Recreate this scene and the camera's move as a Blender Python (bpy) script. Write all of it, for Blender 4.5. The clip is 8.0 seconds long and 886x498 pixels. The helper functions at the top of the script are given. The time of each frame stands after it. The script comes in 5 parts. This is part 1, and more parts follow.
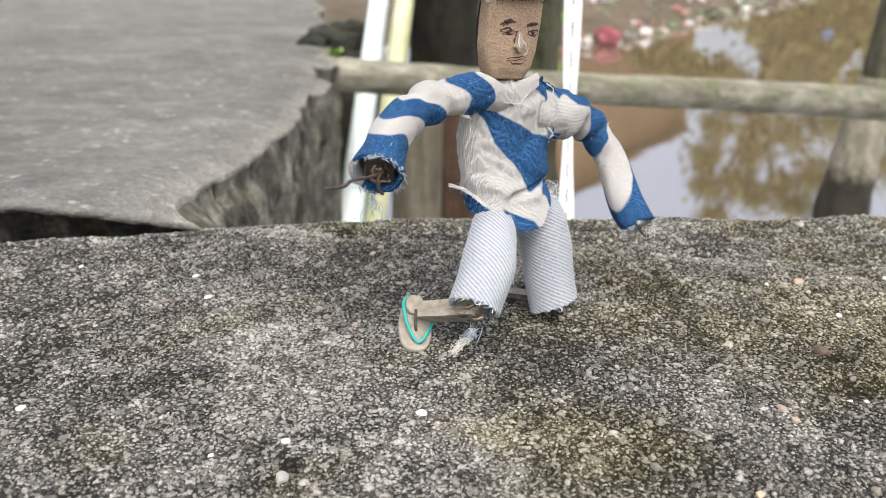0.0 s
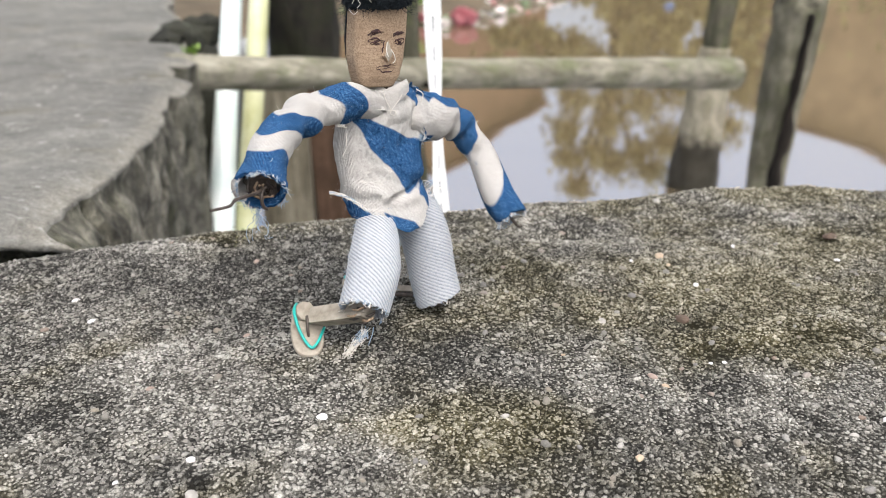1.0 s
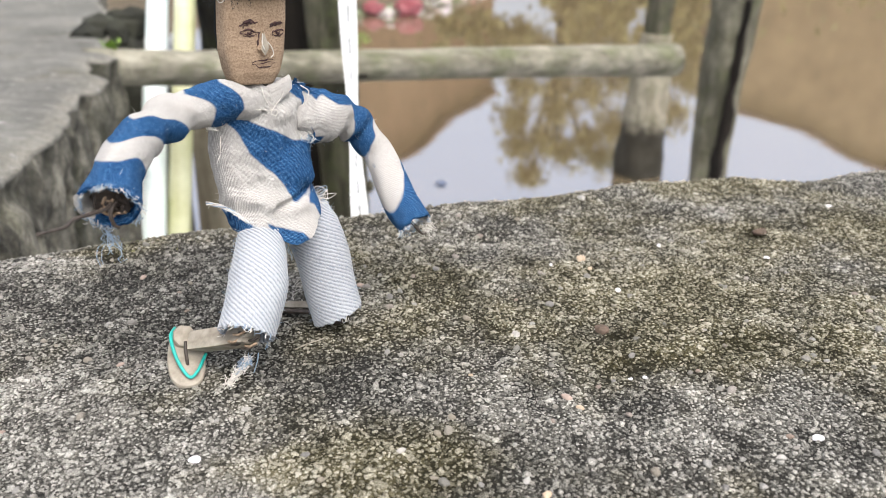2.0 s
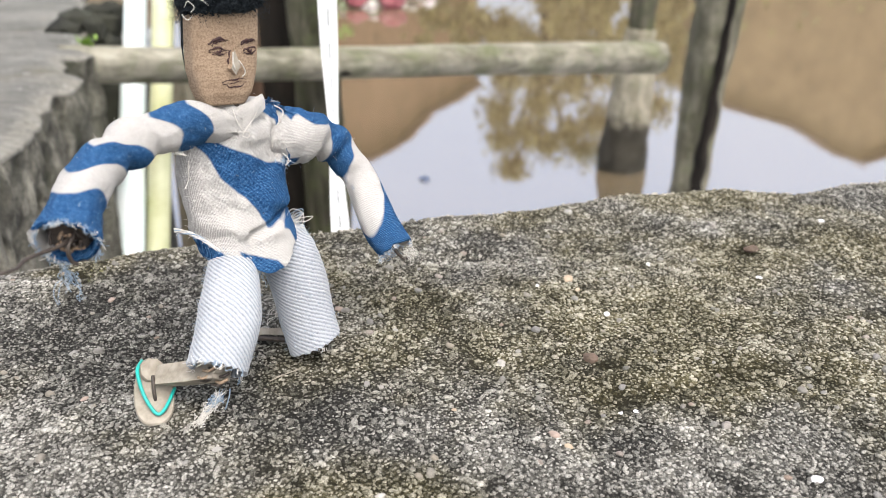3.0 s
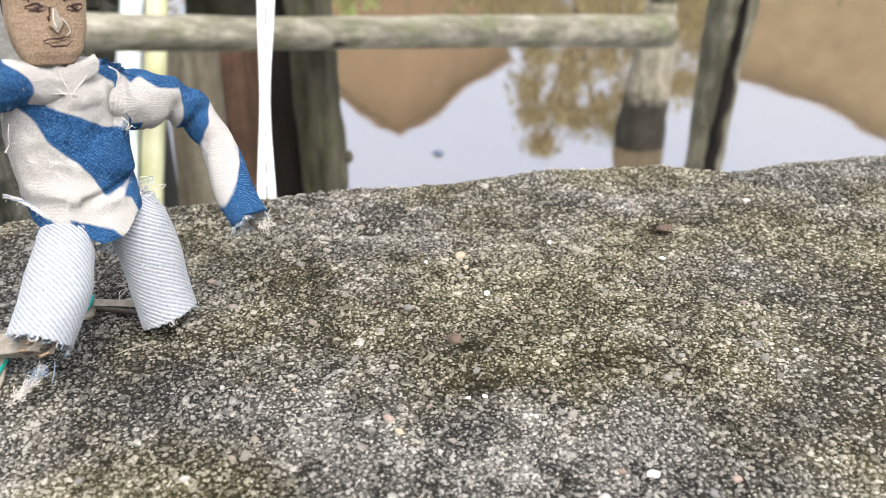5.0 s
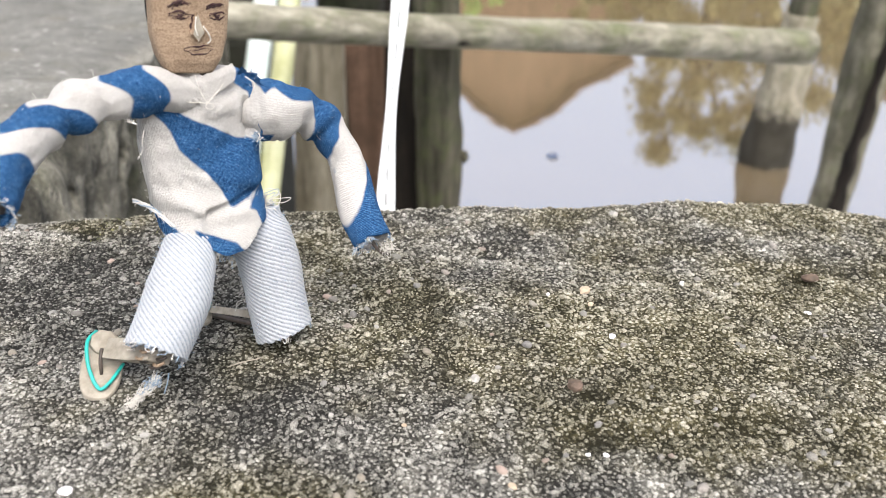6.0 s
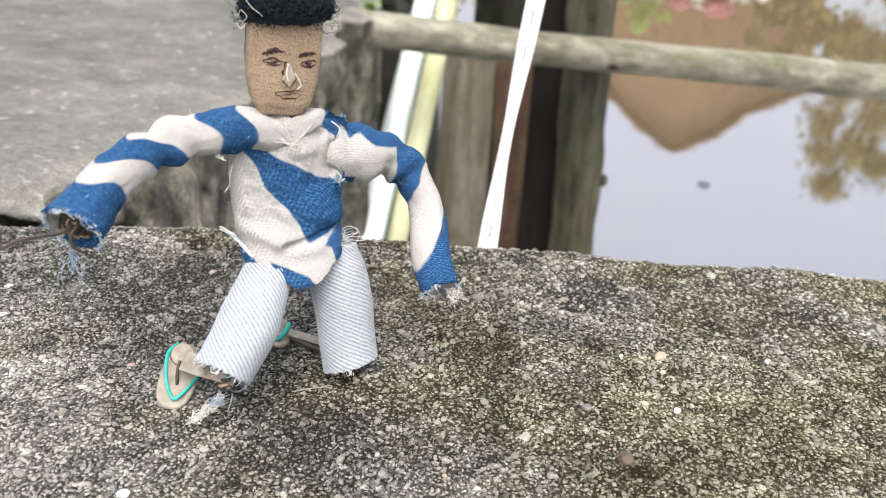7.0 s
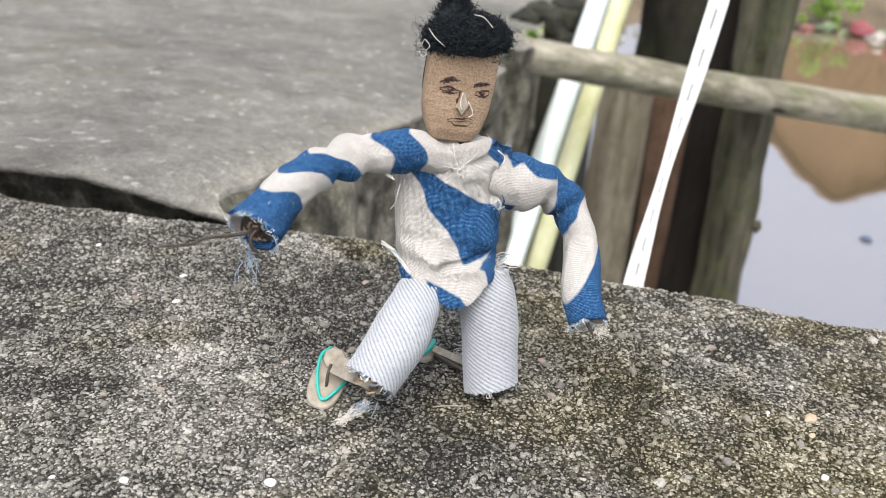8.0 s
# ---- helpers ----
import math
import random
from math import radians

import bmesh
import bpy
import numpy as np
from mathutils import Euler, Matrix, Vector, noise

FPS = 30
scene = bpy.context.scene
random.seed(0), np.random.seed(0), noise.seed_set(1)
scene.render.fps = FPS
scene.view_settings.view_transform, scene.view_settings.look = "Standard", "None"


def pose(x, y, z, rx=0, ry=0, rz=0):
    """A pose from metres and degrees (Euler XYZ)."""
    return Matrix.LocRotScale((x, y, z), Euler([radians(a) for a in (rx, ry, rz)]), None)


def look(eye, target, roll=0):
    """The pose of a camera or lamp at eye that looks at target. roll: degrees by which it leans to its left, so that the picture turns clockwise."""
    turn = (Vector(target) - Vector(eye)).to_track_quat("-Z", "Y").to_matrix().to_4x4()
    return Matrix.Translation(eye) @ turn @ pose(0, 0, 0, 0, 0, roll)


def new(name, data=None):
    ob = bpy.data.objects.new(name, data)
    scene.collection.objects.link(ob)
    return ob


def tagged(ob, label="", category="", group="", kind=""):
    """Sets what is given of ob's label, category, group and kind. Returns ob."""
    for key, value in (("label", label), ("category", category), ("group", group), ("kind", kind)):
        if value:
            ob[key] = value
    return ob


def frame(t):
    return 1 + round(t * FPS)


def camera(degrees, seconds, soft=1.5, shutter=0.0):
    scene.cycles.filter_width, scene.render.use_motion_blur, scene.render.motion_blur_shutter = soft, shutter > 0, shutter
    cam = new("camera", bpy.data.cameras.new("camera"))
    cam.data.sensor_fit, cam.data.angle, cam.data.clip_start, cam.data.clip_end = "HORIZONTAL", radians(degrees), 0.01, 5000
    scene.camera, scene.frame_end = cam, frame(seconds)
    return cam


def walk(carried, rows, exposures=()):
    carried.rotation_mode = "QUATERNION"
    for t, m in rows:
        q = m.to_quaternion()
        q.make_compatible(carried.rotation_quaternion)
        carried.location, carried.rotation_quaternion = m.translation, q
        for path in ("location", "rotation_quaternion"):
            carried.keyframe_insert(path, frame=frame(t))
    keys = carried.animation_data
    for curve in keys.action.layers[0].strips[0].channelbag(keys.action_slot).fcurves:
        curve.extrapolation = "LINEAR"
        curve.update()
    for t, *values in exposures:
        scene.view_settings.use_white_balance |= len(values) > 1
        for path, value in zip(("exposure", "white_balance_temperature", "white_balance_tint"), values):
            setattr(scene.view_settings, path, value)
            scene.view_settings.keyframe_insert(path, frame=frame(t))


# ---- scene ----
# Everything is laid out in centimetres and scaled by CM when a mesh is made.
CM = 0.01
cam = camera(55.6, 8.0, soft=0.3)
# seconds, place in centimetres, yaw, pitch and roll in degrees
ROWS = [
    (0.0, -0.466, -1.001, 10.635, 7.32, -22.9, 0.44),
    (0.5, -0.596, -1.762, 11.435, 1.53, -23.21, -0.13),
    (1.0, -0.67, -1.579, 11.37, -1.96, -23.99, -0.41),
    (1.5, 0.176, -0.449, 11.009, -4.41, -24.55, -0.52),
    (1.7, 0.658, -0.102, 10.931, -4.89, -24.59, -0.61),
    (3.0, 1.015, 1.592, 11.323, -6.6, -25.19, -0.14),
    (3.5, 1.413, 1.608, 10.788, -7.14, -25.47, -0.3),
    (4.0, 2.804, 1.831, 11.136, -7.53, -25.59, -0.25),
    (4.2, 3.276, 1.772, 11.19, -7.61, -25.76, -0.29),
    (5.3, 5.485, 2.584, 10.798, -2.05, -27.2, 0.29),
    (5.5, 5.586, 3.088, 11.0, -0.35, -27.28, 0.53),
    (6.0, 4.579, 3.404, 11.126, 3.51, -27.21, 1.19),
    (6.5, 4.99, 3.715, 11.483, 8.47, -27.11, 1.56),
    (7.0, 6.159, 3.93, 12.154, 14.47, -27.02, 2.24),
    (7.5, 6.198, 3.206, 12.626, 20.57, -26.72, 3.02),
    (8.0, 5.886, 3.489, 12.417, 24.85, -25.9, 3.33),
]
walk(cam, [(t, pose(CM * x, CM * y, CM * z, 90 + pitch, 0, yaw) @ pose(0, 0, 0, 0, 0, roll)) for t, x, y, z, yaw, pitch, roll in ROWS],
     exposures=[(0.0, 0.86), (1.5, 0.93), (3.0, 1.08), (4.0, 1.09), (5.5, 1.16), (7.0, 1.11), (7.5, 1.07), (8.0, 0.95)])
cam.data.dof.use_dof = True
cam.data.dof.focus_distance = 0.2
cam.data.dof.aperture_fstop = 21.0

# ---- light: a bright overcast sky ----
SUN_UP, SUN_TURN = 64.0, 160.0
world = bpy.data.worlds.new("overcast_sky")
scene.world = world
world.use_nodes = True
wt = world.node_tree
wt.nodes.clear()
sky = wt.nodes.new("ShaderNodeTexSky")
sky.sky_type = "NISHITA"
sky.sun_disc = False
sky.sun_elevation, sky.sun_rotation = radians(SUN_UP), radians(SUN_TURN)
sky.air_density, sky.dust_density, sky.ozone_density = 1.0, 6.0, 1.0
hazy = wt.nodes.new("ShaderNodeHueSaturation")
hazy.inputs["Saturation"].default_value = 0.48
background = wt.nodes.new("ShaderNodeBackground")
background.inputs["Strength"].default_value = 0.15
world_out = wt.nodes.new("ShaderNodeOutputWorld")
wt.links.new(sky.outputs[0], hazy.inputs["Color"])
wt.links.new(hazy.outputs[0], background.inputs["Color"])
wt.links.new(background.outputs[0], world_out.inputs["Surface"])
sun_data = bpy.data.lights.new("sun", "SUN")
sun_data.energy, sun_data.angle, sun_data.color = 0.8, radians(50), (1.0, 0.98, 0.95)
sun = new("sun", sun_data)
sun.matrix_world = look((0, 0, 3), (
    -3 * math.cos(radians(SUN_UP)) * math.sin(radians(SUN_TURN)), -3 * math.cos(radians(SUN_UP)) * math.cos(radians(SUN_TURN)), 3 - 3 * math.sin(radians(SUN_UP))))


# ---- number helpers ----
_TABLE = np.random.RandomState(7).rand(8, 256, 256)


def vnoise(x, y, seed=0):
    """Smooth value noise of two arrays, 0 to 1."""
    x, y = np.asarray(x, float), np.asarray(y, float)
    i, j = np.floor(x).astype(int), np.floor(y).astype(int)
    u, v = x - i, y - j
    u, v = u * u * (3 - 2 * u), v * v * (3 - 2 * v)
    table = _TABLE[seed % 8]
    a, b = table[i % 256, j % 256], table[(i + 1) % 256, j % 256]
    c, d = table[i % 256, (j + 1) % 256], table[(i + 1) % 256, (j + 1) % 256]
    return (a * (1 - u) + b * u) * (1 - v) + (c * (1 - u) + d * u) * v


def fbm(x, y, octaves=4, seed=0):
    total, weight, size = 0.0, 0.5, 1.0
    for n in range(octaves):
        total = total + weight * vnoise(x * size + 17.3 * n, y * size + 5.1 * n, seed + n)
        weight, size = weight * 0.5, size * 2.03
    return total


def step(lo, hi, x):
    t = np.clip((np.asarray(x, float) - lo) / (hi - lo), 0, 1)
    return t * t * (3 - 2 * t)


# ---- mesh helpers ----
def part(name, bm, material, parent=None, label=""):
    """Links a bmesh in centimetres as one mesh object, under a thing if one is given."""
    bmesh.ops.scale(bm, vec=(CM, CM, CM), verts=bm.verts)
    data = bpy.data.meshes.new(name)
    bm.to_mesh(data)
    bm.free()
    for m in material if isinstance(material, (list, tuple)) else [material]:
        data.materials.append(m)
    ob = new(name, data)
    if parent:
        ob.parent = parent
    if label:
        tagged(ob, label)
    return ob


def empty(name, label, category, group="", kind=""):
    return tagged(new(name), label, category, group, kind)


def sheet(name, xyz, material, attributes=None, face_material=None):
    """A mesh from an array of rows x columns x 3, in centimetres, with float attributes on its corners."""
    rows, cols = xyz.shape[:2]
    index = np.arange(rows * cols).reshape(rows, cols)
    quads = np.stack([index[:-1, :-1], index[:-1, 1:], index[1:, 1:], index[1:, :-1]], -1).reshape(-1, 4)
    data = bpy.data.meshes.new(name)
    data.vertices.add(rows * cols)
    data.vertices.foreach_set("co", (xyz.reshape(-1) * CM).astype(np.float32))
    data.loops.add(quads.size)
    data.loops.foreach_set("vertex_index", quads.reshape(-1).astype(np.int32))
    data.polygons.add(len(quads))
    data.polygons.foreach_set("loop_start", np.arange(0, quads.size, 4, dtype=np.int32))
    for m in material if isinstance(material, (list, tuple)) else [material]:
        data.materials.append(m)
    if face_material is not None:
        data.polygons.foreach_set("material_index", face_material.reshape(-1).astype(np.int32))
    data.update(calc_edges=True)
    data.validate()
    data.polygons.foreach_set("use_smooth", np.ones(len(quads), bool))
    for key, values in (attributes or {}).items():
        data.attributes.new(key, "FLOAT", "POINT").data.foreach_set("value", values.reshape(-1).astype(np.float32))
    return new(name, data)


def smooth_line(points, n):
    """n points evenly along a smooth curve through the given ones (each a tuple of numbers)."""
    p = np.array(points, float)
    if len(p) == 2:
        return p[0] + (p[1] - p[0]) * np.linspace(0, 1, n)[:, None]
    p = np.vstack([2 * p[0] - p[1], p, 2 * p[-1] - p[-2]])
    out = []
    for s in np.linspace(0, len(points) - 1 - 1e-9, n):
        k = int(s)
        t = s - k
        a, b, c, d = p[k:k + 4]
        out.append(0.5 * (2 * b + (c - a) * t + (2 * a - 5 * b + 4 * c - d) * t * t + (3 * b - a - 3 * c + d) * t ** 3))
    return np.array(out)


def frames_along(line, up=(0, 0, 1)):
    """For each point of a line its direction and two directions across it that do not twist."""
    ahead = np.gradient(line, axis=0)
    ahead /= np.linalg.norm(ahead, axis=1)[:, None]
    side = np.cross(up, ahead[0])
    if np.linalg.norm(side) < 0.05:
        side = np.cross((1, 0, 0), ahead[0])
    result = []
    for a in ahead:
        side = side - a * (side @ a)
        side /= np.linalg.norm(side)
        result.append((a, side.copy(), np.cross(a, side)))
    return result


def tube(bm, points, radii, around=8, along=None, caps=True, material=0, flat=1.0, rough=0.0, seed=0, up=(0, 0, 1)):
    """A tube along smooth points; radii are spread over its length. flat squeezes it, rough makes it uneven."""
    along = along or max(2, 4 * (len(points) - 1) + 1)
    line = smooth_line(points, along)
    radius = np.interp(np.linspace(0, 1, along), np.linspace(0, 1, len(radii)), radii)
    rings = []
    for k, (centre, (a, side, over)) in enumerate(zip(line, frames_along(line, up))):
        ring = []
        for n in range(around):
            angle = 2 * math.pi * n / around
            r = radius[k]
            if rough:
                r *= 1 + rough * (noise.noise(Vector((2 * math.cos(angle) + seed, 2 * math.sin(angle), k * 0.23 + seed))) + 0.5 * noise.noise(Vector((5 * math.cos(angle), 5 * math.sin(angle) + seed, k * 0.11))))
            ring.append(bm.verts.new(centre + r * (math.cos(angle) * side + flat * math.sin(angle) * over)))
        rings.append(ring)
    for lower, upper in zip(rings, rings[1:]):
        for n in range(around):
            face = bm.faces.new((lower[n], lower[(n + 1) % around], upper[(n + 1) % around], upper[n]))
            face.material_index, face.smooth = material, around > 4
    if caps:
        for ring in (rings[0][::-1], rings[-1]):
            face = bm.faces.new(ring)
            face.material_index = material
    return rings


def box(bm, size, m, bevel=0.0, material=0):
    """A box of that size at the pose m (in centimetres), its edges bevelled."""
    made = bmesh.ops.create_cube(bm, size=1.0)["verts"]
    bmesh.ops.scale(bm, vec=size, verts=made)
    faces = {f for v in made for f in v.link_faces}
    if bevel:
        edges = list({e for v in made for e in v.link_edges})
        grown = bmesh.ops.bevel(bm, geom=edges, offset=bevel, segments=2, affect="EDGES", profile=0.6)
        faces = set(grown["faces"]) | {f for f in faces if f.is_valid}
        made = list({v for f in faces for v in f.verts})
    for f in faces:
        f.material_index = material
    bmesh.ops.transform(bm, matrix=m, verts=made)
    return made


def pebble_into(bm, at, size, seed, material=0, detail=2):
    """A worn stone: an uneven ball, flattened."""
    made = bmesh.ops.create_icosphere(bm, subdivisions=detail, radius=1.0)["verts"]
    turn = seed * 2.4
    for v in made:
        p = v.co.copy()
        p *= 1 + 0.35 * noise.noise(p * 1.3 + Vector((seed * 3.1, seed, 0)))
        p = Vector((p.x * size[0], p.y * size[1], p.z * size[2]))
        v.co = Vector((p.x * math.cos(turn) - p.y * math.sin(turn), p.x * math.sin(turn) + p.y * math.cos(turn), p.z)) + Vector(at)
    for f in {f for v in made for f in v.link_faces}:
        f.material_index = material


# ---- materials ----
class Nodes:
    """A short way to write a node material."""

    def __init__(self, name, roughness=0.8, metallic=0.0):
        self.material = bpy.data.materials.new(name)
        self.material.use_nodes = True
        self.tree = self.material.node_tree
        self.surface = self.tree.nodes["Principled BSDF"]
        self.surface.inputs["Roughness"].default_value = roughness
        self.surface.inputs["Metallic"].default_value = metallic

    def add(self, kind, out=0, **values):
        node = self.tree.nodes.new("ShaderNode" + kind)
        for key, value in values.items():
            if key in ("operation", "blend_type", "data_type", "attribute_name", "wave_type", "bands_direction", "feature", "noise_dimensions", "voronoi_dimensions"):
                if key == "operation":
                    node.operation = value
                elif key == "blend_type":
                    node.blend_type = value
                elif key == "data_type":
                    node.data_type = value
                elif key == "attribute_name":
                    node.attribute_name = value
                elif key == "wave_type":
                    node.wave_type = value
                elif key == "bands_direction":
                    node.bands_direction = value
                elif key == "feature":
                    node.feature = value
            else:
                socket = node.inputs[int(key[1:])] if key[0] == "i" and key[1:].isdigit() else node.inputs[key.replace("_", " ")]
                if isinstance(value, bpy.types.NodeSocket):
                    self.tree.links.new(value, socket)
                else:
                    socket.default_value = value
        return node.outputs[out]

    def place(self):
        return self.tree.nodes.new("ShaderNodeTexCoord").outputs["Object"]

    def uv(self):
        return self.tree.nodes.new("ShaderNodeTexCoord").outputs["UV"]

    def attr(self, name):
        return self.add("Attribute", 2, attribute_name=name)

    def noise(self, scale, detail=4.0, rough=0.55, vector=None, distortion=0.0):
        return self.add("TexNoise", 0, Vector=vector or self.place(), Scale=scale, Detail=detail, Roughness=rough, Distortion=distortion)

    def ramp(self, value, stops):
        node = self.tree.nodes.new("ShaderNodeValToRGB")
        band = node.color_ramp
        while len(band.elements) < len(stops):
            band.elements.new(0.5)
        for element, (at, colour) in zip(band.elements, stops):
            element.position = at
            element.color = (*colour, 1) if len(colour) == 3 else colour
        self.tree.links.new(value, node.inputs[0])
        return node.outputs[0]

    def grey(self, value, lo, hi):
        return self.ramp(value, [(lo, (0, 0, 0)), (hi, (1, 1, 1))])

    def mix(self, factor, a, b, blend="MIX"):
        node = self.tree.nodes.new("ShaderNodeMix")
        node.data_type, node.blend_type = "RGBA", blend
        for socket, value in ((node.inputs[0], factor), (node.inputs[6], a), (node.inputs[7], b)):
            if isinstance(value, bpy.types.NodeSocket):
                self.tree.links.new(value, socket)
            else:
                socket.default_value = (*value, 1) if isinstance(value, tuple) and len(value) == 3 else value
        return node.outputs[2]

    def math(self, operation, a, b=0.0):
        node = self.tree.nodes.new("ShaderNodeMath")
        node.operation = operation
        for socket, value in zip(node.inputs, (a, b)):
            if isinstance(value, bpy.types.NodeSocket):
                self.tree.links.new(value, socket)
            else:
                socket.default_value = value
        return node.outputs[0]

    def done(self, colour=None, bump=(), roughness=None):
        if colour is not None:
            socket = self.surface.inputs["Base Color"]
            if isinstance(colour, bpy.types.NodeSocket):
                self.tree.links.new(colour, socket)
            else:
                socket.default_value = (*colour, 1)
        if roughness is not None:
            self.tree.links.new(roughness, self.surface.inputs["Roughness"])
        normal = None
        for height, strength, distance in bump:
            node = self.tree.nodes.new("ShaderNodeBump")
            node.inputs["Strength"].default_value = strength
            node.inputs["Distance"].default_value = distance
            self.tree.links.new(height, node.inputs["Height"])
            if normal:
                self.tree.links.new(normal, node.inputs["Normal"])
            normal = node.outputs[0]
        if normal:
            self.tree.links.new(normal, self.surface.inputs["Normal"])
        return self.material


def make_ledge_concrete():
    """The dirty cement between the grains, coloured darker for the shade in the crevices."""
    m = Nodes("gritty_cement", 0.95)
    m.surface.inputs["Specular IOR Level"].default_value = 0.15
    tone, moss = m.attr("tone"), m.attr("moss")
    grit = m.noise(1100, 4, 0.65, None, 0.6)
    fine = m.noise(4200, 3, 0.7)
    t = m.math("ADD", m.math("SUBTRACT", m.math("MULTIPLY", tone, 0.95), 0.18), m.math("MULTIPLY", m.math("SUBTRACT", grit, 0.5), 1.5))
    t = m.math("ADD", t, m.math("MULTIPLY", m.math("SUBTRACT", fine, 0.5), 0.9))
    plain = m.ramp(t, [(0.15, (0.016, 0.015, 0.0135)), (0.4, (0.062, 0.059, 0.052)), (0.62, (0.165, 0.157, 0.139)), (0.9, (0.37, 0.355, 0.32))])
    mossy = m.ramp(t, [(0.15, (0.016, 0.014, 0.007)), (0.4, (0.062, 0.054, 0.028)), (0.62, (0.165, 0.147, 0.092)), (0.9, (0.37, 0.34, 0.26))])
    return m.done(m.mix(moss, plain, mossy), [(grit, 0.8, 0.0006), (fine, 0.6, 0.0003)])


def make_grit():
    """Sand grains and small gravel, each with a tint of its own."""
    m = Nodes("mixed_sand_grains", 0.85)
    m.surface.inputs["Specular IOR Level"].default_value = 0.3
    tone, moss = m.attr("tone"), m.attr("moss")
    own = m.tree.nodes.new("ShaderNodeNewGeometry").outputs["Random Per Island"]
    fine = m.noise(3000, 3, 0.7)
    t = m.math("ADD", m.math("MULTIPLY", tone, 0.85), m.math("MULTIPLY", m.math("SUBTRACT", own, 0.5), 0.42))
    t = m.math("ADD", t, m.math("MULTIPLY", m.math("SUBTRACT", fine, 0.5), 1.6))
    plain = m.ramp(t, [(0.05, (0.035, 0.034, 0.03)), (0.32, (0.14, 0.134, 0.119)), (0.6, (0.315, 0.302, 0.27)), (0.95, (0.55, 0.533, 0.49))])
    mossy = m.ramp(t, [(0.05, (0.035, 0.031, 0.015)), (0.32, (0.138, 0.126, 0.087)), (0.6, (0.318, 0.293, 0.224)), (0.95, (0.55, 0.52, 0.435))])
    return m.done(m.mix(moss, plain, mossy), [(fine, 0.5, 0.0003)])


def make_pebble():
    m = Nodes("mixed_pebble_stone", 0.75)
    own = m.tree.nodes.new("ShaderNodeObjectInfo").outputs["Random"]
    fine = m.noise(1800, 4, 0.7)
    colour = m.ramp(own, [(0.0, (0.17, 0.16, 0.14)), (0.3, (0.27, 0.26, 0.235)), (0.5, (0.32, 0.28, 0.22)), (0.65, (0.22, 0.21, 0.2)), (0.85, (0.38, 0.365, 0.34)), (1.0, (0.3, 0.22, 0.175))])
    return m.done(m.mix(m.grey(fine, 0.35, 0.65), m.mix(0.55, colour, (0.06, 0.056, 0.045)), colour), [(fine, 0.5, 0.0004)])


def make_slab_concrete():
    m = Nodes("worn_slab_concrete", 0.85)
    big = m.noise(9, 6, 0.66)
    mid = m.noise(45, 6, 0.7)
    fine = m.noise(260, 5, 0.75)
    blend = m.math("ADD", m.math("MULTIPLY", big, 0.55), m.math("MULTIPLY", mid, 0.45))
    colour = m.ramp(blend, [(0.35, (0.1, 0.097, 0.085)), (0.5, (0.215, 0.209, 0.188)), (0.66, (0.36, 0.351, 0.318))])
    colour = m.mix(m.grey(fine, 0.34, 0.62), m.mix(0.45, colour, (0.03, 0.03, 0.024)), colour)
    colour = m.mix(m.math("MULTIPLY", m.grey(m.noise(17, 4, 0.6), 0.55, 0.7), 0.35), colour, (0.2, 0.17, 0.1))
    edge = m.attr("edge")
    worn = m.math("MULTIPLY", edge, m.grey(m.noise(70, 5, 0.7), 0.25, 0.55))
    colour = m.mix(m.math("MULTIPLY", worn, 0.75), colour, m.mix(m.grey(fine, 0.35, 0.6), (0.22, 0.2, 0.16), (0.42, 0.395, 0.34)))
    sand = m.noise(1000, 4, 0.7)
    colour = m.mix(m.math("MULTIPLY", m.math("SUBTRACT", 1.0, m.grey(sand, 0.38, 0.58)), 0.38), colour, (0.035, 0.034, 0.028))
    specks = m.grey(m.noise(110, 3, 0.6), 0.62, 0.7)
    colour = m.mix(m.math("MULTIPLY", specks, 0.5), colour, (0.56, 0.55, 0.52))
    return m.done(colour, [(mid, 0.35, 0.006), (fine, 0.8, 0.002), (sand, 0.8, 0.0008)])


def make_slab_side():
    m = Nodes("broken_mossy_shaded_concrete", 0.95)
    tall = m.tree.nodes.new("ShaderNodeMapping")
    tall.inputs["Scale"].default_value = (55, 55, 34)
    m.tree.links.new(m.place(), tall.inputs["Vector"])
    streak = m.noise(1.0, 5, 0.65, tall.outputs[0])
    big, mid, fine = m.noise(14, 5, 0.65), m.noise(70, 5, 0.7), m.noise(400, 4, 0.7)
    # mottled and mossy, with some of the face's shade put into the colour
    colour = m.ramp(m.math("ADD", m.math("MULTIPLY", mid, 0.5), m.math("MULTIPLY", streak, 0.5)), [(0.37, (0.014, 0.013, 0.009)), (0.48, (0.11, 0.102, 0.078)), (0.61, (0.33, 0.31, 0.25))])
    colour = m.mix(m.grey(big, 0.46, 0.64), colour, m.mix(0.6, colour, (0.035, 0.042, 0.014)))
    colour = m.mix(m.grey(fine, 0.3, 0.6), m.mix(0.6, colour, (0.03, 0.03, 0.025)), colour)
    return m.done(colour, [(mid, 0.7, 0.006), (streak, 0.5, 0.006), (fine, 0.6, 0.0015)])


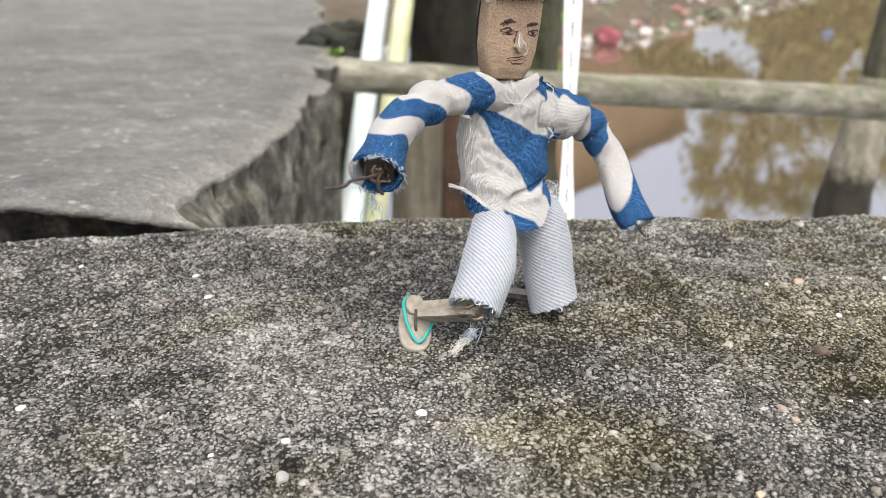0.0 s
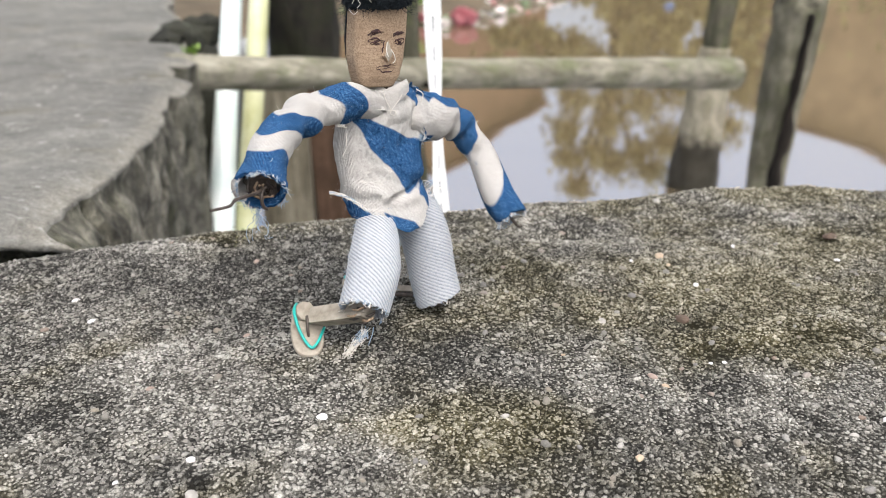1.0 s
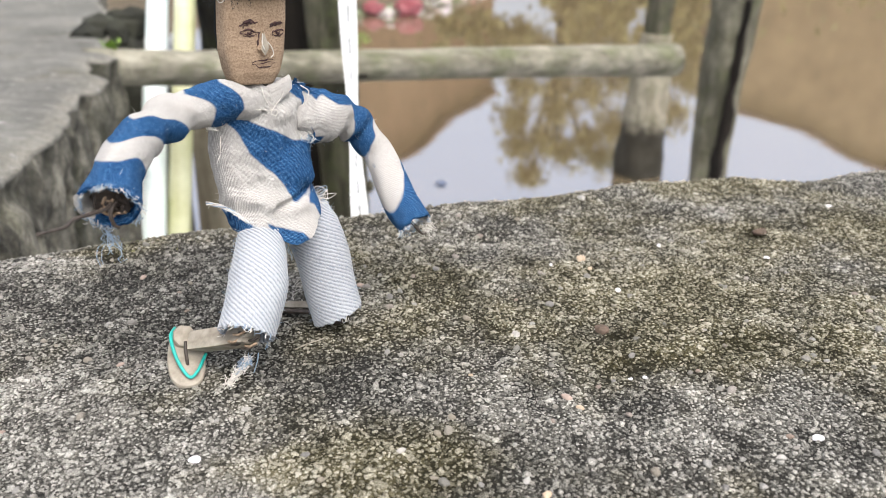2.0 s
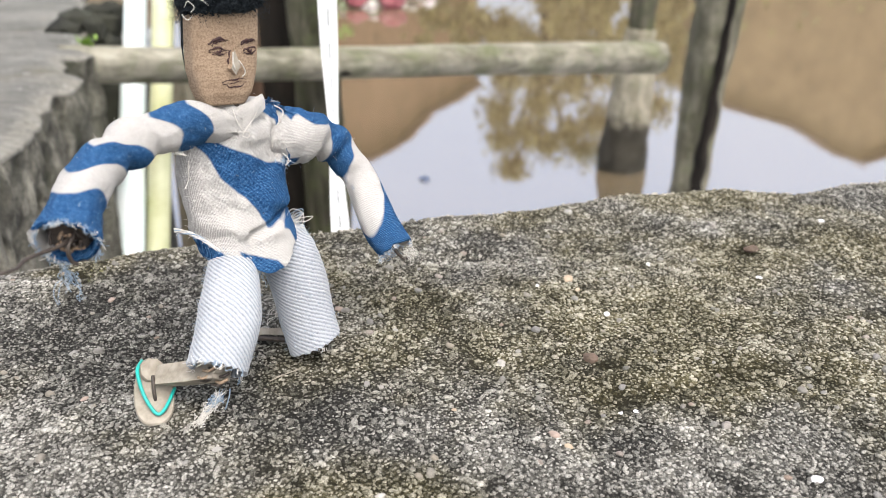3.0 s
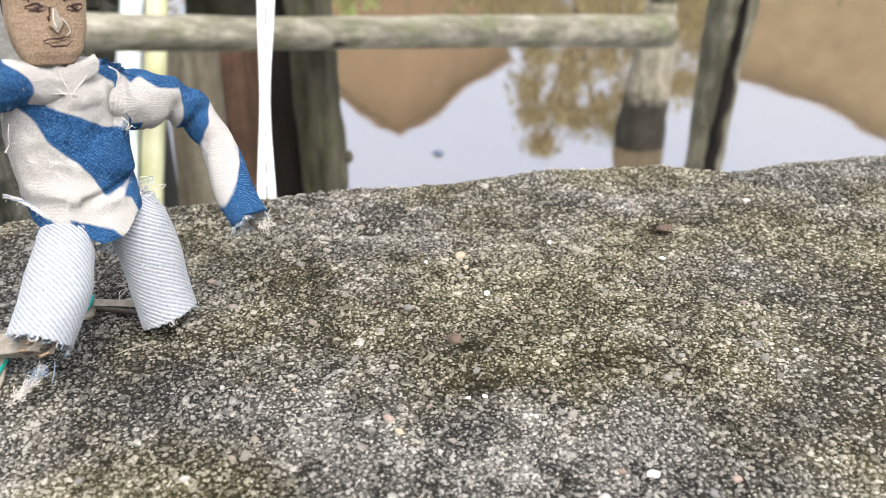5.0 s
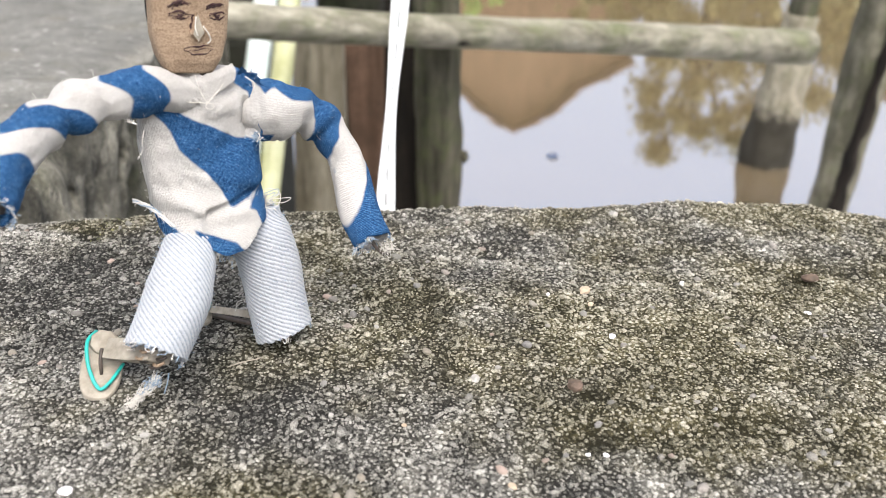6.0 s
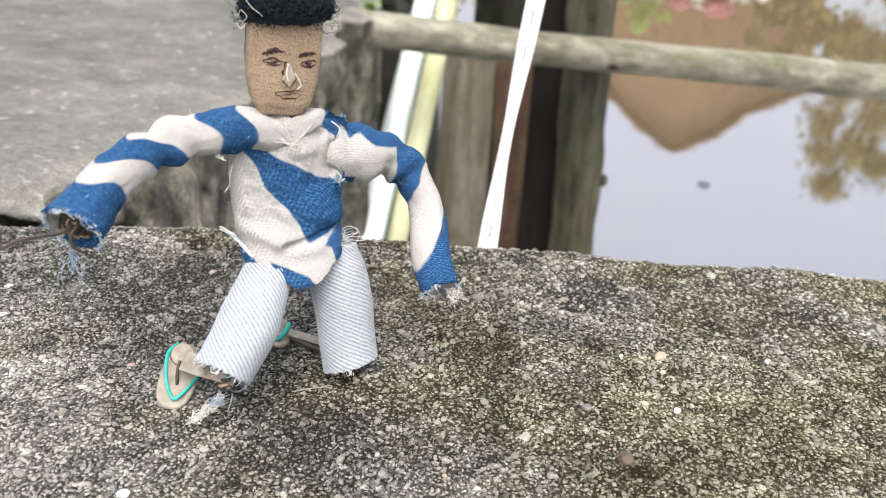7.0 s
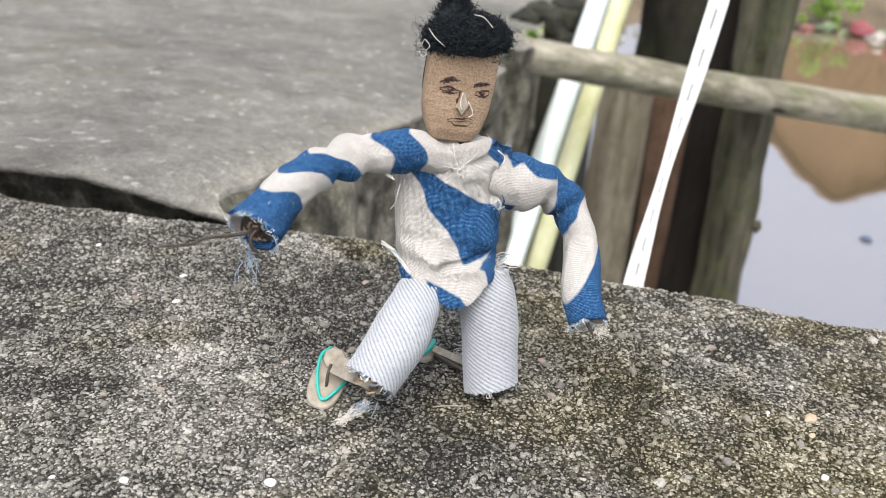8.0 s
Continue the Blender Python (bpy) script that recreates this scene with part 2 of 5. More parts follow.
def make_wood(name, dark, light, stain, scale=(60, 60, 6), green=0.0, split=0.4, wet=None):
    m = Nodes(name, 0.85)
    m.surface.inputs["Specular IOR Level"].default_value = 0.25
    node = m.tree.nodes.new("ShaderNodeMapping")
    node.inputs["Scale"].default_value = scale
    m.tree.links.new(m.place(), node.inputs["Vector"])
    grain = m.noise(1.0, 6, 0.65, node.outputs[0])
    crack = m.grey(m.noise(2.6, 4, 0.6, node.outputs[0]), 0.57, 0.64)
    blot = m.noise(22, 6, 0.72)
    colour = m.ramp(grain, [(0.34, dark), (0.64, light)])
    colour = m.mix(m.grey(blot, 0.45, 0.62), colour, m.mix(0.65, colour, stain))
    colour = m.mix(m.math("MULTIPLY", crack, split), colour, tuple(0.35 * c for c in dark))
    if green:
        colour = m.mix(m.math("MULTIPLY", m.grey(m.noise(30, 5, 0.7), 0.5, 0.66), green), colour, (0.09, 0.12, 0.03))
    if wet is not None:
        # soaked dark up to an uneven line above the water
        height = m.math("ADD", m.add("SeparateXYZ", 2, Vector=m.place()), m.math("MULTIPLY", m.math("SUBTRACT", m.noise(25, 4, 0.6), 0.5), 0.09))
        soaked = m.math("SUBTRACT", 1.0, m.grey(m.math("MULTIPLY", m.math("SUBTRACT", height, wet - 0.05), 10.0), 0.35, 0.65))
        colour = m.mix(m.math("MULTIPLY", soaked, 0.9), colour, (0.014, 0.012, 0.008))
    return m.done(colour, [(grain, 0.8, 0.006), (blot, 0.4, 0.01)])


def make_plain(name, colour, roughness=0.6, second=None, scale=200, bump=0.0003):
    m = Nodes(name, roughness)
    n = m.noise(scale, 4, 0.6)
    second = second or tuple(0.7 * c for c in colour)
    return m.done(m.ramp(n, [(0.3, second), (0.65, colour)]), [(n, 0.4, bump)])


def make_shirt():
    m = Nodes("striped_cotton", 0.95)
    m.surface.inputs["Specular IOR Level"].default_value = 0.15
    uv = m.uv()
    warp = m.add("TexWave", 0, Vector=uv, Scale=12.0, Distortion=1.6, Detail=1.0, i4=3.0, wave_type="BANDS", bands_direction="X")
    weft = m.add("TexWave", 0, Vector=uv, Scale=12.0, Distortion=1.6, Detail=1.0, i4=3.0, wave_type="BANDS", bands_direction="Y")
    weave = m.math("MULTIPLY", m.math("POWER", warp, 0.6), m.math("POWER", weft, 0.6))
    slub = m.noise(1500, 3, 0.7)
    soft = m.noise(160, 4, 0.6)
    edge = m.math("ADD", m.attr("stripe"), m.math("MULTIPLY", m.math("SUBTRACT", soft, 0.5), 0.16))
    blue_here = m.grey(m.math("ADD", m.math("MULTIPLY", edge, 4.0), 0.5), 0.38, 0.62)
    tone = m.math("ADD", m.math("ADD", m.math("MULTIPLY", weave, 0.75), 0.1), m.math("MULTIPLY", m.math("SUBTRACT", slub, 0.5), 1.0))
    white = m.ramp(tone, [(0.0, (0.42, 0.404, 0.383)), (0.45, (0.5, 0.484, 0.463)), (0.9, (0.64, 0.625, 0.604))])
    white = m.mix(m.grey(soft, 0.3, 0.75), m.mix(0.3, white, (0.45, 0.42, 0.385)), white)
    blue = m.ramp(tone, [(0.0, (0.006, 0.028, 0.085)), (0.42, (0.016, 0.074, 0.2)), (0.75, (0.065, 0.19, 0.37)), (1.0, (0.22, 0.35, 0.5))])
    return m.done(m.mix(blue_here, white, blue), [(weave, 0.55, 0.0004), (slub, 0.6, 0.0004)])


def make_denim():
    m = Nodes("pale_twill_denim", 0.95)
    m.surface.inputs["Sheen Weight"].default_value = 0.2
    ridge = m.attr("ridge")
    fuzz = m.noise(1500, 4, 0.7)
    blot = m.noise(150, 3, 0.6)
    t = m.math("ADD", ridge, m.math("MULTIPLY", m.math("SUBTRACT", fuzz, 0.5), 0.6))
    colour = m.ramp(t, [(0.1, (0.1, 0.115, 0.14)), (0.42, (0.27, 0.288, 0.318)), (0.75, (0.425, 0.445, 0.472))])
    colour = m.mix(m.grey(blot, 0.35, 0.7), m.mix(0.18, colour, (0.3, 0.33, 0.38)), colour)
    return m.done(colour, [(fuzz, 0.5, 0.0003)])


def make_cardboard():
    m = Nodes("brown_cardboard", 0.88)
    m.surface.inputs["Specular IOR Level"].default_value = 0.2
    lines = m.tree.nodes.new("ShaderNodeMapping")
    lines.inputs["Scale"].default_value = (350, 350, 2600)
    m.tree.links.new(m.place(), lines.inputs["Vector"])
    fibre = m.noise(1.0, 3, 0.6, lines.outputs[0])
    fine, mid = m.noise(2300, 4, 0.75), m.noise(200, 4, 0.6)
    colour = m.ramp(mid, [(0.3, (0.33, 0.24, 0.165)), (0.7, (0.45, 0.335, 0.235))])
    colour = m.mix(m.grey(fine, 0.36, 0.56), m.mix(0.6, colour, (0.12, 0.075, 0.045)), colour)
    colour = m.mix(m.grey(fibre, 0.35, 0.6), m.mix(0.3, colour, (0.17, 0.11, 0.07)), colour)
    return m.done(colour, [(fine, 0.4, 0.0003), (fibre, 0.3, 0.0003)])


def make_water():
    """Opaque brown mud under a still, strongly mirroring surface."""
    m = Nodes("muddy_pond_water", 0.9)
    m.surface.inputs["Specular IOR Level"].default_value = 0.0
    cloudy = m.noise(1.2, 4, 0.6)
    ripple = m.noise(3.0, 3, 0.5)
    small = m.noise(14.0, 2, 0.5)
    m.done(m.ramp(cloudy, [(0.3, (0.235, 0.172, 0.097)), (0.7, (0.31, 0.235, 0.137))]))
    mirror = m.tree.nodes.new("ShaderNodeBsdfGlossy")
    mirror.inputs["Roughness"].default_value = 0.03
    mirror.inputs["Color"].default_value = (0.86, 0.89, 0.98, 1)
    normal = None
    for height, strength, distance in ((ripple, 0.03, 0.02), (small, 0.003, 0.006)):
        node = m.tree.nodes.new("ShaderNodeBump")
        node.inputs["Strength"].default_value = strength
        node.inputs["Distance"].default_value = distance
        m.tree.links.new(height, node.inputs["Height"])
        if normal:
            m.tree.links.new(normal, node.inputs["Normal"])
        normal = node.outputs[0]
    m.tree.links.new(normal, mirror.inputs["Normal"])
    blend = m.tree.nodes.new("ShaderNodeMixShader")
    blend.inputs[0].default_value = 0.7
    m.tree.links.new(m.surface.outputs[0], blend.inputs[1])
    m.tree.links.new(mirror.outputs[0], blend.inputs[2])
    m.tree.links.new(blend.outputs[0], m.tree.nodes["Material Output"].inputs["Surface"])
    return m.material


def make_leaf(name, a, b):
    m = Nodes(name, 0.6)
    tint = m.tree.nodes.new("ShaderNodeNewGeometry").outputs["Random Per Island"]
    return m.done(m.ramp(tint, [(0.0, a), (1.0, b)]))


def make_litter():
    m = Nodes("mixed_litter", 0.6)
    tint = m.tree.nodes.new("ShaderNodeNewGeometry").outputs["Random Per Island"]
    node_colour = m.ramp(tint, [(0.0, (0.06, 0.05, 0.035)), (0.35, (0.16, 0.13, 0.09)), (0.55, (0.1, 0.12, 0.05)), (0.7, (0.45, 0.42, 0.38)), (0.8, (0.7, 0.7, 0.68)), (0.9, (0.4, 0.16, 0.15)), (0.97, (0.16, 0.22, 0.12))])
    return m.done(node_colour)


LEDGE, GRIT, PEBBLE, SLAB, SLAB_SIDE = make_ledge_concrete(), make_grit(), make_pebble(), make_slab_concrete(), make_slab_side()
RAIL_WOOD = make_wood("weathered_pole_wood", (0.12, 0.11, 0.08), (0.35, 0.33, 0.265), (0.11, 0.108, 0.07), (9, 70, 70), 0.4, 0.3)
POST_WOOD = make_wood("grey_bark_wood", (0.022, 0.02, 0.013), (0.125, 0.115, 0.083), (0.05, 0.055, 0.03), (50, 50, 7), 0.3)
SPLIT_WOOD = make_wood("grey_split_wood", (0.075, 0.07, 0.05), (0.22, 0.205, 0.155), (0.055, 0.055, 0.032), (40, 40, 12), 0.3)
DARK_WOOD = make_wood("wet_black_wood", (0.005, 0.004, 0.003), (0.026, 0.02, 0.015), (0.012, 0.01, 0.008))
BEIGE_WOOD = make_wood("pale_plank_wood", (0.16, 0.14, 0.1), (0.33, 0.3, 0.23), (0.14, 0.12, 0.08))
FOOT_WOOD = make_wood("pale_post_wood", (0.16, 0.14, 0.1), (0.36, 0.33, 0.26), (0.12, 0.11, 0.07), (40, 40, 12), 0.2, 0.4, -0.475)
RED_WOOD = make_wood("reddish_plank_wood", (0.1, 0.06, 0.038), (0.2, 0.125, 0.085), (0.07, 0.045, 0.03))
TRUNK_WOOD = make_wood("dark_trunk_bark", (0.005, 0.0045, 0.0035), (0.024, 0.02, 0.015), (0.022, 0.025, 0.012), (40, 40, 10), 0.08)
WHITE_PIPE = make_plain("white_plastic", (0.82, 0.88, 0.87), 0.14, (0.66, 0.78, 0.76), 25)
YELLOW_CANE = make_plain("yellow_green_cane", (0.68, 0.69, 0.46), 0.14, (0.48, 0.49, 0.26), 25)
STRAP_WHITE = make_plain("white_woven_strap", (0.52, 0.53, 0.53), 0.55, (0.4, 0.41, 0.41), 500)
STRAP_GAP = make_plain("grey_stitching", (0.1, 0.1, 0.105), 0.8)
SHIRT, DENIM, CARDBOARD, WATER = make_shirt(), make_denim(), make_cardboard(), make_water()
PALE_CARD = make_plain("pale_peeled_cardboard", (0.38, 0.34, 0.28), 0.85, (0.22, 0.19, 0.15), 350)
HAIR = make_plain("black_yarn", (0.02, 0.026, 0.031), 0.7, (0.009, 0.011, 0.014), 900)
HAIR.node_tree.nodes["Principled BSDF"].inputs["Specular IOR Level"].default_value = 0.12
WIRE = make_plain("rusty_wire", (0.08, 0.062, 0.05), 0.5, (0.03, 0.022, 0.018), 600)
THREAD = make_plain("white_thread", (0.68, 0.65, 0.6), 0.9, (0.5, 0.47, 0.43), 900)
BLUE_THREAD = make_plain("pale_blue_thread", (0.3, 0.38, 0.46), 0.9, (0.17, 0.25, 0.36), 900)
TEAL = make_plain("teal_plastic_cord", (0.015, 0.42, 0.36), 0.4, (0.01, 0.33, 0.29), 300)
INK = make_plain("dark_pen_ink", (0.07, 0.03, 0.028), 0.8, (0.018, 0.009, 0.01), 1400)
MUD = make_plain("muddy_earth", (0.13, 0.1, 0.065), 0.95, (0.06, 0.047, 0.03), 5, 0.01)
LEAVES = make_leaf("mixed_foliage", (0.08, 0.078, 0.02), (0.24, 0.21, 0.065))
LITTER = make_litter()
HOUSE_WALL = make_wood("brown_board_wall", (0.15, 0.09, 0.052), (0.2, 0.125, 0.075), (0.17, 0.1, 0.055), (3, 3, 1))
TAN_WALL = make_plain("tan_plaster_wall", (0.225, 0.16, 0.086), 0.9, (0.14, 0.1, 0.055), 1.3, 0.002)
ROOF = make_plain("rusty_roof_sheet", (0.16, 0.085, 0.05), 0.7, (0.09, 0.05, 0.03), 3, 0.002)
STONE_WHITE = make_plain("white_quartz", (0.8, 0.78, 0.8), 0.5, (0.62, 0.6, 0.6), 500)
STONE_TAN = make_plain("tan_stone", (0.5, 0.39, 0.28), 0.7, (0.36, 0.28, 0.2), 500)
STONE_PINK = make_plain("pinkish_stone", (0.36, 0.28, 0.235), 0.7, (0.26, 0.19, 0.155), 500)
STONE_GREY = make_plain("grey_stone", (0.4, 0.38, 0.35), 0.7, (0.25, 0.24, 0.22), 500)
STONE_DARK = make_plain("dark_brown_stone", (0.13, 0.085, 0.06), 0.7, (0.07, 0.05, 0.035), 500)


# ---- ground, water and far bank ----
def build_ground():
    x = np.unique(np.concatenate([np.linspace(-20000, -800, 12), np.linspace(-800, 1500, 120), np.linspace(1500, 20000, 12)]))
    y = np.unique(np.concatenate([np.linspace(-20000, -200, 12), np.linspace(-200, 1200, 110), np.linspace(1200, 20000, 14)]))
    gx, gy = np.meshgrid(x, y)
    shore = 455 + 1.6 * np.clip(gx - 30, 0, 320) + 40 * (fbm(gx / 60, gx / 200, 3, 2) - 0.5)
    pond = step(-15, 15, gy) * step(52, -68, gy - shore) * step(-120, -70, gx) * step(1300, 1100, gx)
    z = -46 + 8 * (fbm(gx / 70, gy / 70, 4, 1) - 0.5) - 42 * pond
    return tagged(sheet("ground", np.stack([gx, gy, z], -1), MUD), "brown muddy bank and pond bed", "ground", kind="structure")


build_ground()


def build_water():
    x, y = np.meshgrid(np.linspace(-110, 1600, 40), np.linspace(18, 1500, 40))
    return tagged(sheet("water", np.stack([x, y, np.full(x.shape, -60.0)], -1), WATER), "still brown muddy pond water mirroring the sky", "water", kind="structure")


build_water()


# ---- the concrete ledge under the doll ----
def rim(x):
    """How far the ledge reaches at each x."""
    at = [-150, -40, -30, -21, -15.8, -11.3, -5.7, 0, 3, 7.5, 11.5, 15, 17.4, 20.5, 30, 150]
    far = [14, 17.5, 19.8, 22.3, 24.0, 25.3, 27.0, 28.0, 28.6, 29.4, 30.1, 30.4, 29.6, 30.4, 31.2, 38]
    return np.interp(x, at, far) + 0.35 * (fbm(x / 1.3, x * 0 + 3, 4, 3) - 0.47)


def spots(x, y, places):
    """A sum of soft spots, each a centre, two radii and a weight."""
    return sum(w * np.exp(-((x - cx) / rx) ** 2 - ((y - cy) / ry) ** 2) for cx, cy, rx, ry, w in places)


def ledge_top(x, y):
    """How high the ledge stands at each place, how pale it is and how mossy."""
    zone = fbm(x / 2.2, y / 2.2, 5, 1) - 0.47
    rough = fbm(x / 0.3, y / 0.3, 3, 4) - 0.47
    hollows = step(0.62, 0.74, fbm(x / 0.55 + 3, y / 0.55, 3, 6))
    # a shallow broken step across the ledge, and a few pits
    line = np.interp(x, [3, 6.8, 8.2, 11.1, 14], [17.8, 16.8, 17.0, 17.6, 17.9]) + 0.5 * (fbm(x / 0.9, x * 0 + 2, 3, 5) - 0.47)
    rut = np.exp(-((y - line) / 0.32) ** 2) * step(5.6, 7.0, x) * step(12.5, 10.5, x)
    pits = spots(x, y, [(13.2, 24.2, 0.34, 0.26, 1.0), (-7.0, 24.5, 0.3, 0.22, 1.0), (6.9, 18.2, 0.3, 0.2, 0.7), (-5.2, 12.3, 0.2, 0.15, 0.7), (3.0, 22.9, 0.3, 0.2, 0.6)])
    relief = 0.07 * rough + 0.22 * zone + 0.5 * (fbm(x / 9, y / 9, 3, 2) - 0.47) - 0.05 * hollows - 0.13 * rut - 0.22 * pits + 0.4 * np.exp(-((x + 22.3) / 2.2) ** 2 - ((y - 22.0) / 1.8) ** 2) + 0.07 * step(-0.1, 0.5, y - line) * step(5.6, 7.0, x) * step(12.5, 10.5, x)
    moss = step(0.34, 0.9, 0.04 + fbm(x / 2.4 + 4, y / 2.4, 5, 3) + 0.25 * (fbm(x / 0.5, y / 0.5, 2, 5) - 0.4) + 0.16 * step(10, 14, x) - 0.2 * step(0, -5, x) + spots(x, y, [(4.8, 21, 4.2, 3.0, 0.28), (-6.5, 26, 1.6, 1.0, 0.5), (8.5, 17.3, 2.6, 0.8, 0.3), (1.2, 13.2, 2.4, 1.6, 0.34), (-7.9, 25, 1.2, 0.5, 0.4), (-8.5, 17.8, 1.6, 0.7, 0.25), (3.5, 15.2, 3, 1.6, -0.2), (11, 21, 2, 2, 0.15), (8.5, 26.5, 7, 2.6, 0.18), (10, 19.5, 4, 2, 0.15)]))
    pale = step(0.5, 0.7, fbm(x / 1.1, y / 1.1 + 8, 5, 7) + spots(x, y, [(-6.2, 14.6, 2.6, 2.2, 0.3), (-5.5, 17.0, 2.4, 0.9, 0.16), (-2.6, 15.6, 2.2, 1.3, 0.14), (8.5, 12.6, 1.6, 1.0, 0.16), (3.4, 17.3, 1.6, 0.9, 0.12), (9.5, 15.2, 3.0, 1.2, 0.1), (-1.0, 13.6, 3.0, 1.2, 0.12)]))
    # hollows, rut and pits get their shade painted in as a darker tone
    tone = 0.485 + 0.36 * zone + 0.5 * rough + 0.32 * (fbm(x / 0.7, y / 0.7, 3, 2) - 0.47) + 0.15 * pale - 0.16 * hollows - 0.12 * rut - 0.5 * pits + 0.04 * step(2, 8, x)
    # dark spots; the one under the doll puts its soft shade into the tone
    tone = tone + spots(x, y, [(-0.6, 16.6, 2.6, 1.3, -0.1), (-6.0, 22.2, 4.5, 2.0, -0.13), (-1.0, 18.6, 2.2, 1.6, -0.12), (3.2, 22.0, 1.8, 1.2, -0.08), (-10.5, 14.2, 3.0, 1.6, -0.06)])
    return relief, np.clip(tone, 0, 1), moss


def build_ledge():
    fine = 0.08
    x = np.concatenate([np.linspace(-150, -24, 26)[:-1], np.arange(-24, 26, fine), np.linspace(26, 150, 26)])
    q = np.concatenate([np.linspace(-60, 8, 24)[:-1], np.arange(8, 28, fine)])
    gx, gq = np.meshgrid(x, q)
    far = rim(gx)
    gy = gq + (far - 1.2 - 28) * step(9, 28, gq)
    gz = np.zeros(gx.shape)
    # the rounded rim, then the wall down into the pond
    rows_y, rows_z = [gy], [gz]
    for angle in np.linspace(3, 78, 22):
        rows_y.append(far[-1:] - 1.2 + 1.2 * math.sin(radians(angle)))
        rows_z.append(np.full((1, len(x)), -1.2 * (1 - math.cos(radians(angle)))))
    for drop in (1.6, 3, 6, 12, 25, 50, 88):
        rows_y.append(far[-1:] + 0.02 * drop)
        rows_z.append(np.full((1, len(x)), -float(drop)))
    gy, gz = np.vstack(rows_y), np.vstack(rows_z)
    gx = np.repeat(x[None], len(gy), 0)
    relief, tone, moss = ledge_top(gx, gy)
    gz = gz + relief * (step(-1.3, -0.4, gz) * 0.75 + 0.25)
    gy = gy + np.where(gz < -1.0, 1.2 * (fbm(gx / 2, gz / 2, 4, 2) - 0.5), 0)
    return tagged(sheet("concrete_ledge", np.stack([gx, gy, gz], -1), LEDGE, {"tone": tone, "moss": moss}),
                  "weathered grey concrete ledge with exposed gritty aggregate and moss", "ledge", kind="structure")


def build_grit(parent):
    """The exposed sand: some sixty thousand small worn grains, half sunk in the ledge."""
    rnd = np.random.RandomState(12)

    def scatter(x0, x1, y0, y1, gap):
        gx, gy = np.meshgrid(np.arange(x0, x1, gap), np.arange(y0, y1, gap))
        return np.stack([gx.ravel(), gy.ravel()], 1) + rnd.uniform(-0.55, 0.55, (gx.size, 2)) * gap

    near, wide = scatter(-12, 14, 11, 24.5, 0.088), scatter(-23, 25, 9.5, 31.5, 0.122)
    wide = wide[~((wide[:, 0] > -12) & (wide[:, 0] < 14) & (wide[:, 1] > 11) & (wide[:, 1] < 24.5))]
    at = np.vstack([near, wide])
    far = rim(at[:, 0])
    at, far = at[at[:, 1] < far - 0.2], far[at[:, 1] < far - 0.2]
    n = len(at)
    over = np.clip((at[:, 1] - (far - 1.2)) / 1.2, 0, 0.97)
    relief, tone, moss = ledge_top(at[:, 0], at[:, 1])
    base = -1.2 * (1 - np.sqrt(1 - over ** 2))
    z = base + relief * (step(-1.3, -0.4, base) * 0.75 + 0.25)
    size = np.where(np.arange(n) < 0.55 * n, 0.038, 0.044) * np.exp(0.3 * rnd.normal(size=n))
    size = np.clip(np.where(rnd.rand(n) < 0.03, size * 1.9, size), 0.018, 0.11)
    g = (1 + 5 ** 0.5) / 2
    ball = np.array([(-1, g, 0), (1, g, 0), (-1, -g, 0), (1, -g, 0), (0, -1, g), (0, 1, g), (0, -1, -g), (0, 1, -g), (g, 0, -1), (g, 0, 1), (-g, 0, -1), (-g, 0, 1)]) / math.hypot(1, g)
    faces = np.array([(0, 11, 5), (0, 5, 1), (0, 1, 7), (0, 7, 10), (0, 10, 11), (1, 5, 9), (5, 11, 4), (11, 10, 2), (10, 7, 6), (7, 1, 8), (3, 9, 4), (3, 4, 2), (3, 2, 6), (3, 6, 8), (3, 8, 9), (4, 9, 5), (2, 4, 11), (6, 2, 10), (8, 6, 7), (9, 8, 1)])
    shape = ball[None] * rnd.uniform(0.5, 1.3, (n, 12, 1)) * np.stack([rnd.uniform(0.9, 1.7, n), rnd.uniform(0.75, 1.15, n), rnd.uniform(0.35, 0.7, n)], 1)[:, None]
    turn = rnd.uniform(0, 2 * math.pi, n)[:, None]
    x, y = shape[..., 0] * np.cos(turn) - shape[..., 1] * np.sin(turn), shape[..., 0] * np.sin(turn) + shape[..., 1] * np.cos(turn)
    centre = np.stack([at[:, 0], at[:, 1], z], 1)
    verts = centre[:, None] + np.stack([x, y, shape[..., 2] + rnd.uniform(-0.3, 0.35, (n, 1))], -1) * size[:, None, None]
    tris = (faces[None] + 12 * np.arange(n)[:, None, None]).reshape(-1, 3)
    data = bpy.data.meshes.new("grit")
    data.vertices.add(12 * n)
    data.vertices.foreach_set("co", (verts.reshape(-1) * CM).astype(np.float32))
    data.loops.add(tris.size)
    data.loops.foreach_set("vertex_index", tris.reshape(-1).astype(np.int32))
    data.polygons.add(len(tris))
    data.polygons.foreach_set("loop_start", np.arange(0, tris.size, 3, dtype=np.int32))
    data.materials.append(GRIT)
    data.update(calc_edges=True)
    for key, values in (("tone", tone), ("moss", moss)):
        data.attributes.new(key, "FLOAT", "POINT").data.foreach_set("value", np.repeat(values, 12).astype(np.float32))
    ob = new("grit", data)
    ob.parent = parent
    return tagged(ob, "grey and tan sand grains standing out of the cement", "", "", "stuff")


ledge = build_ledge()
build_grit(ledge)


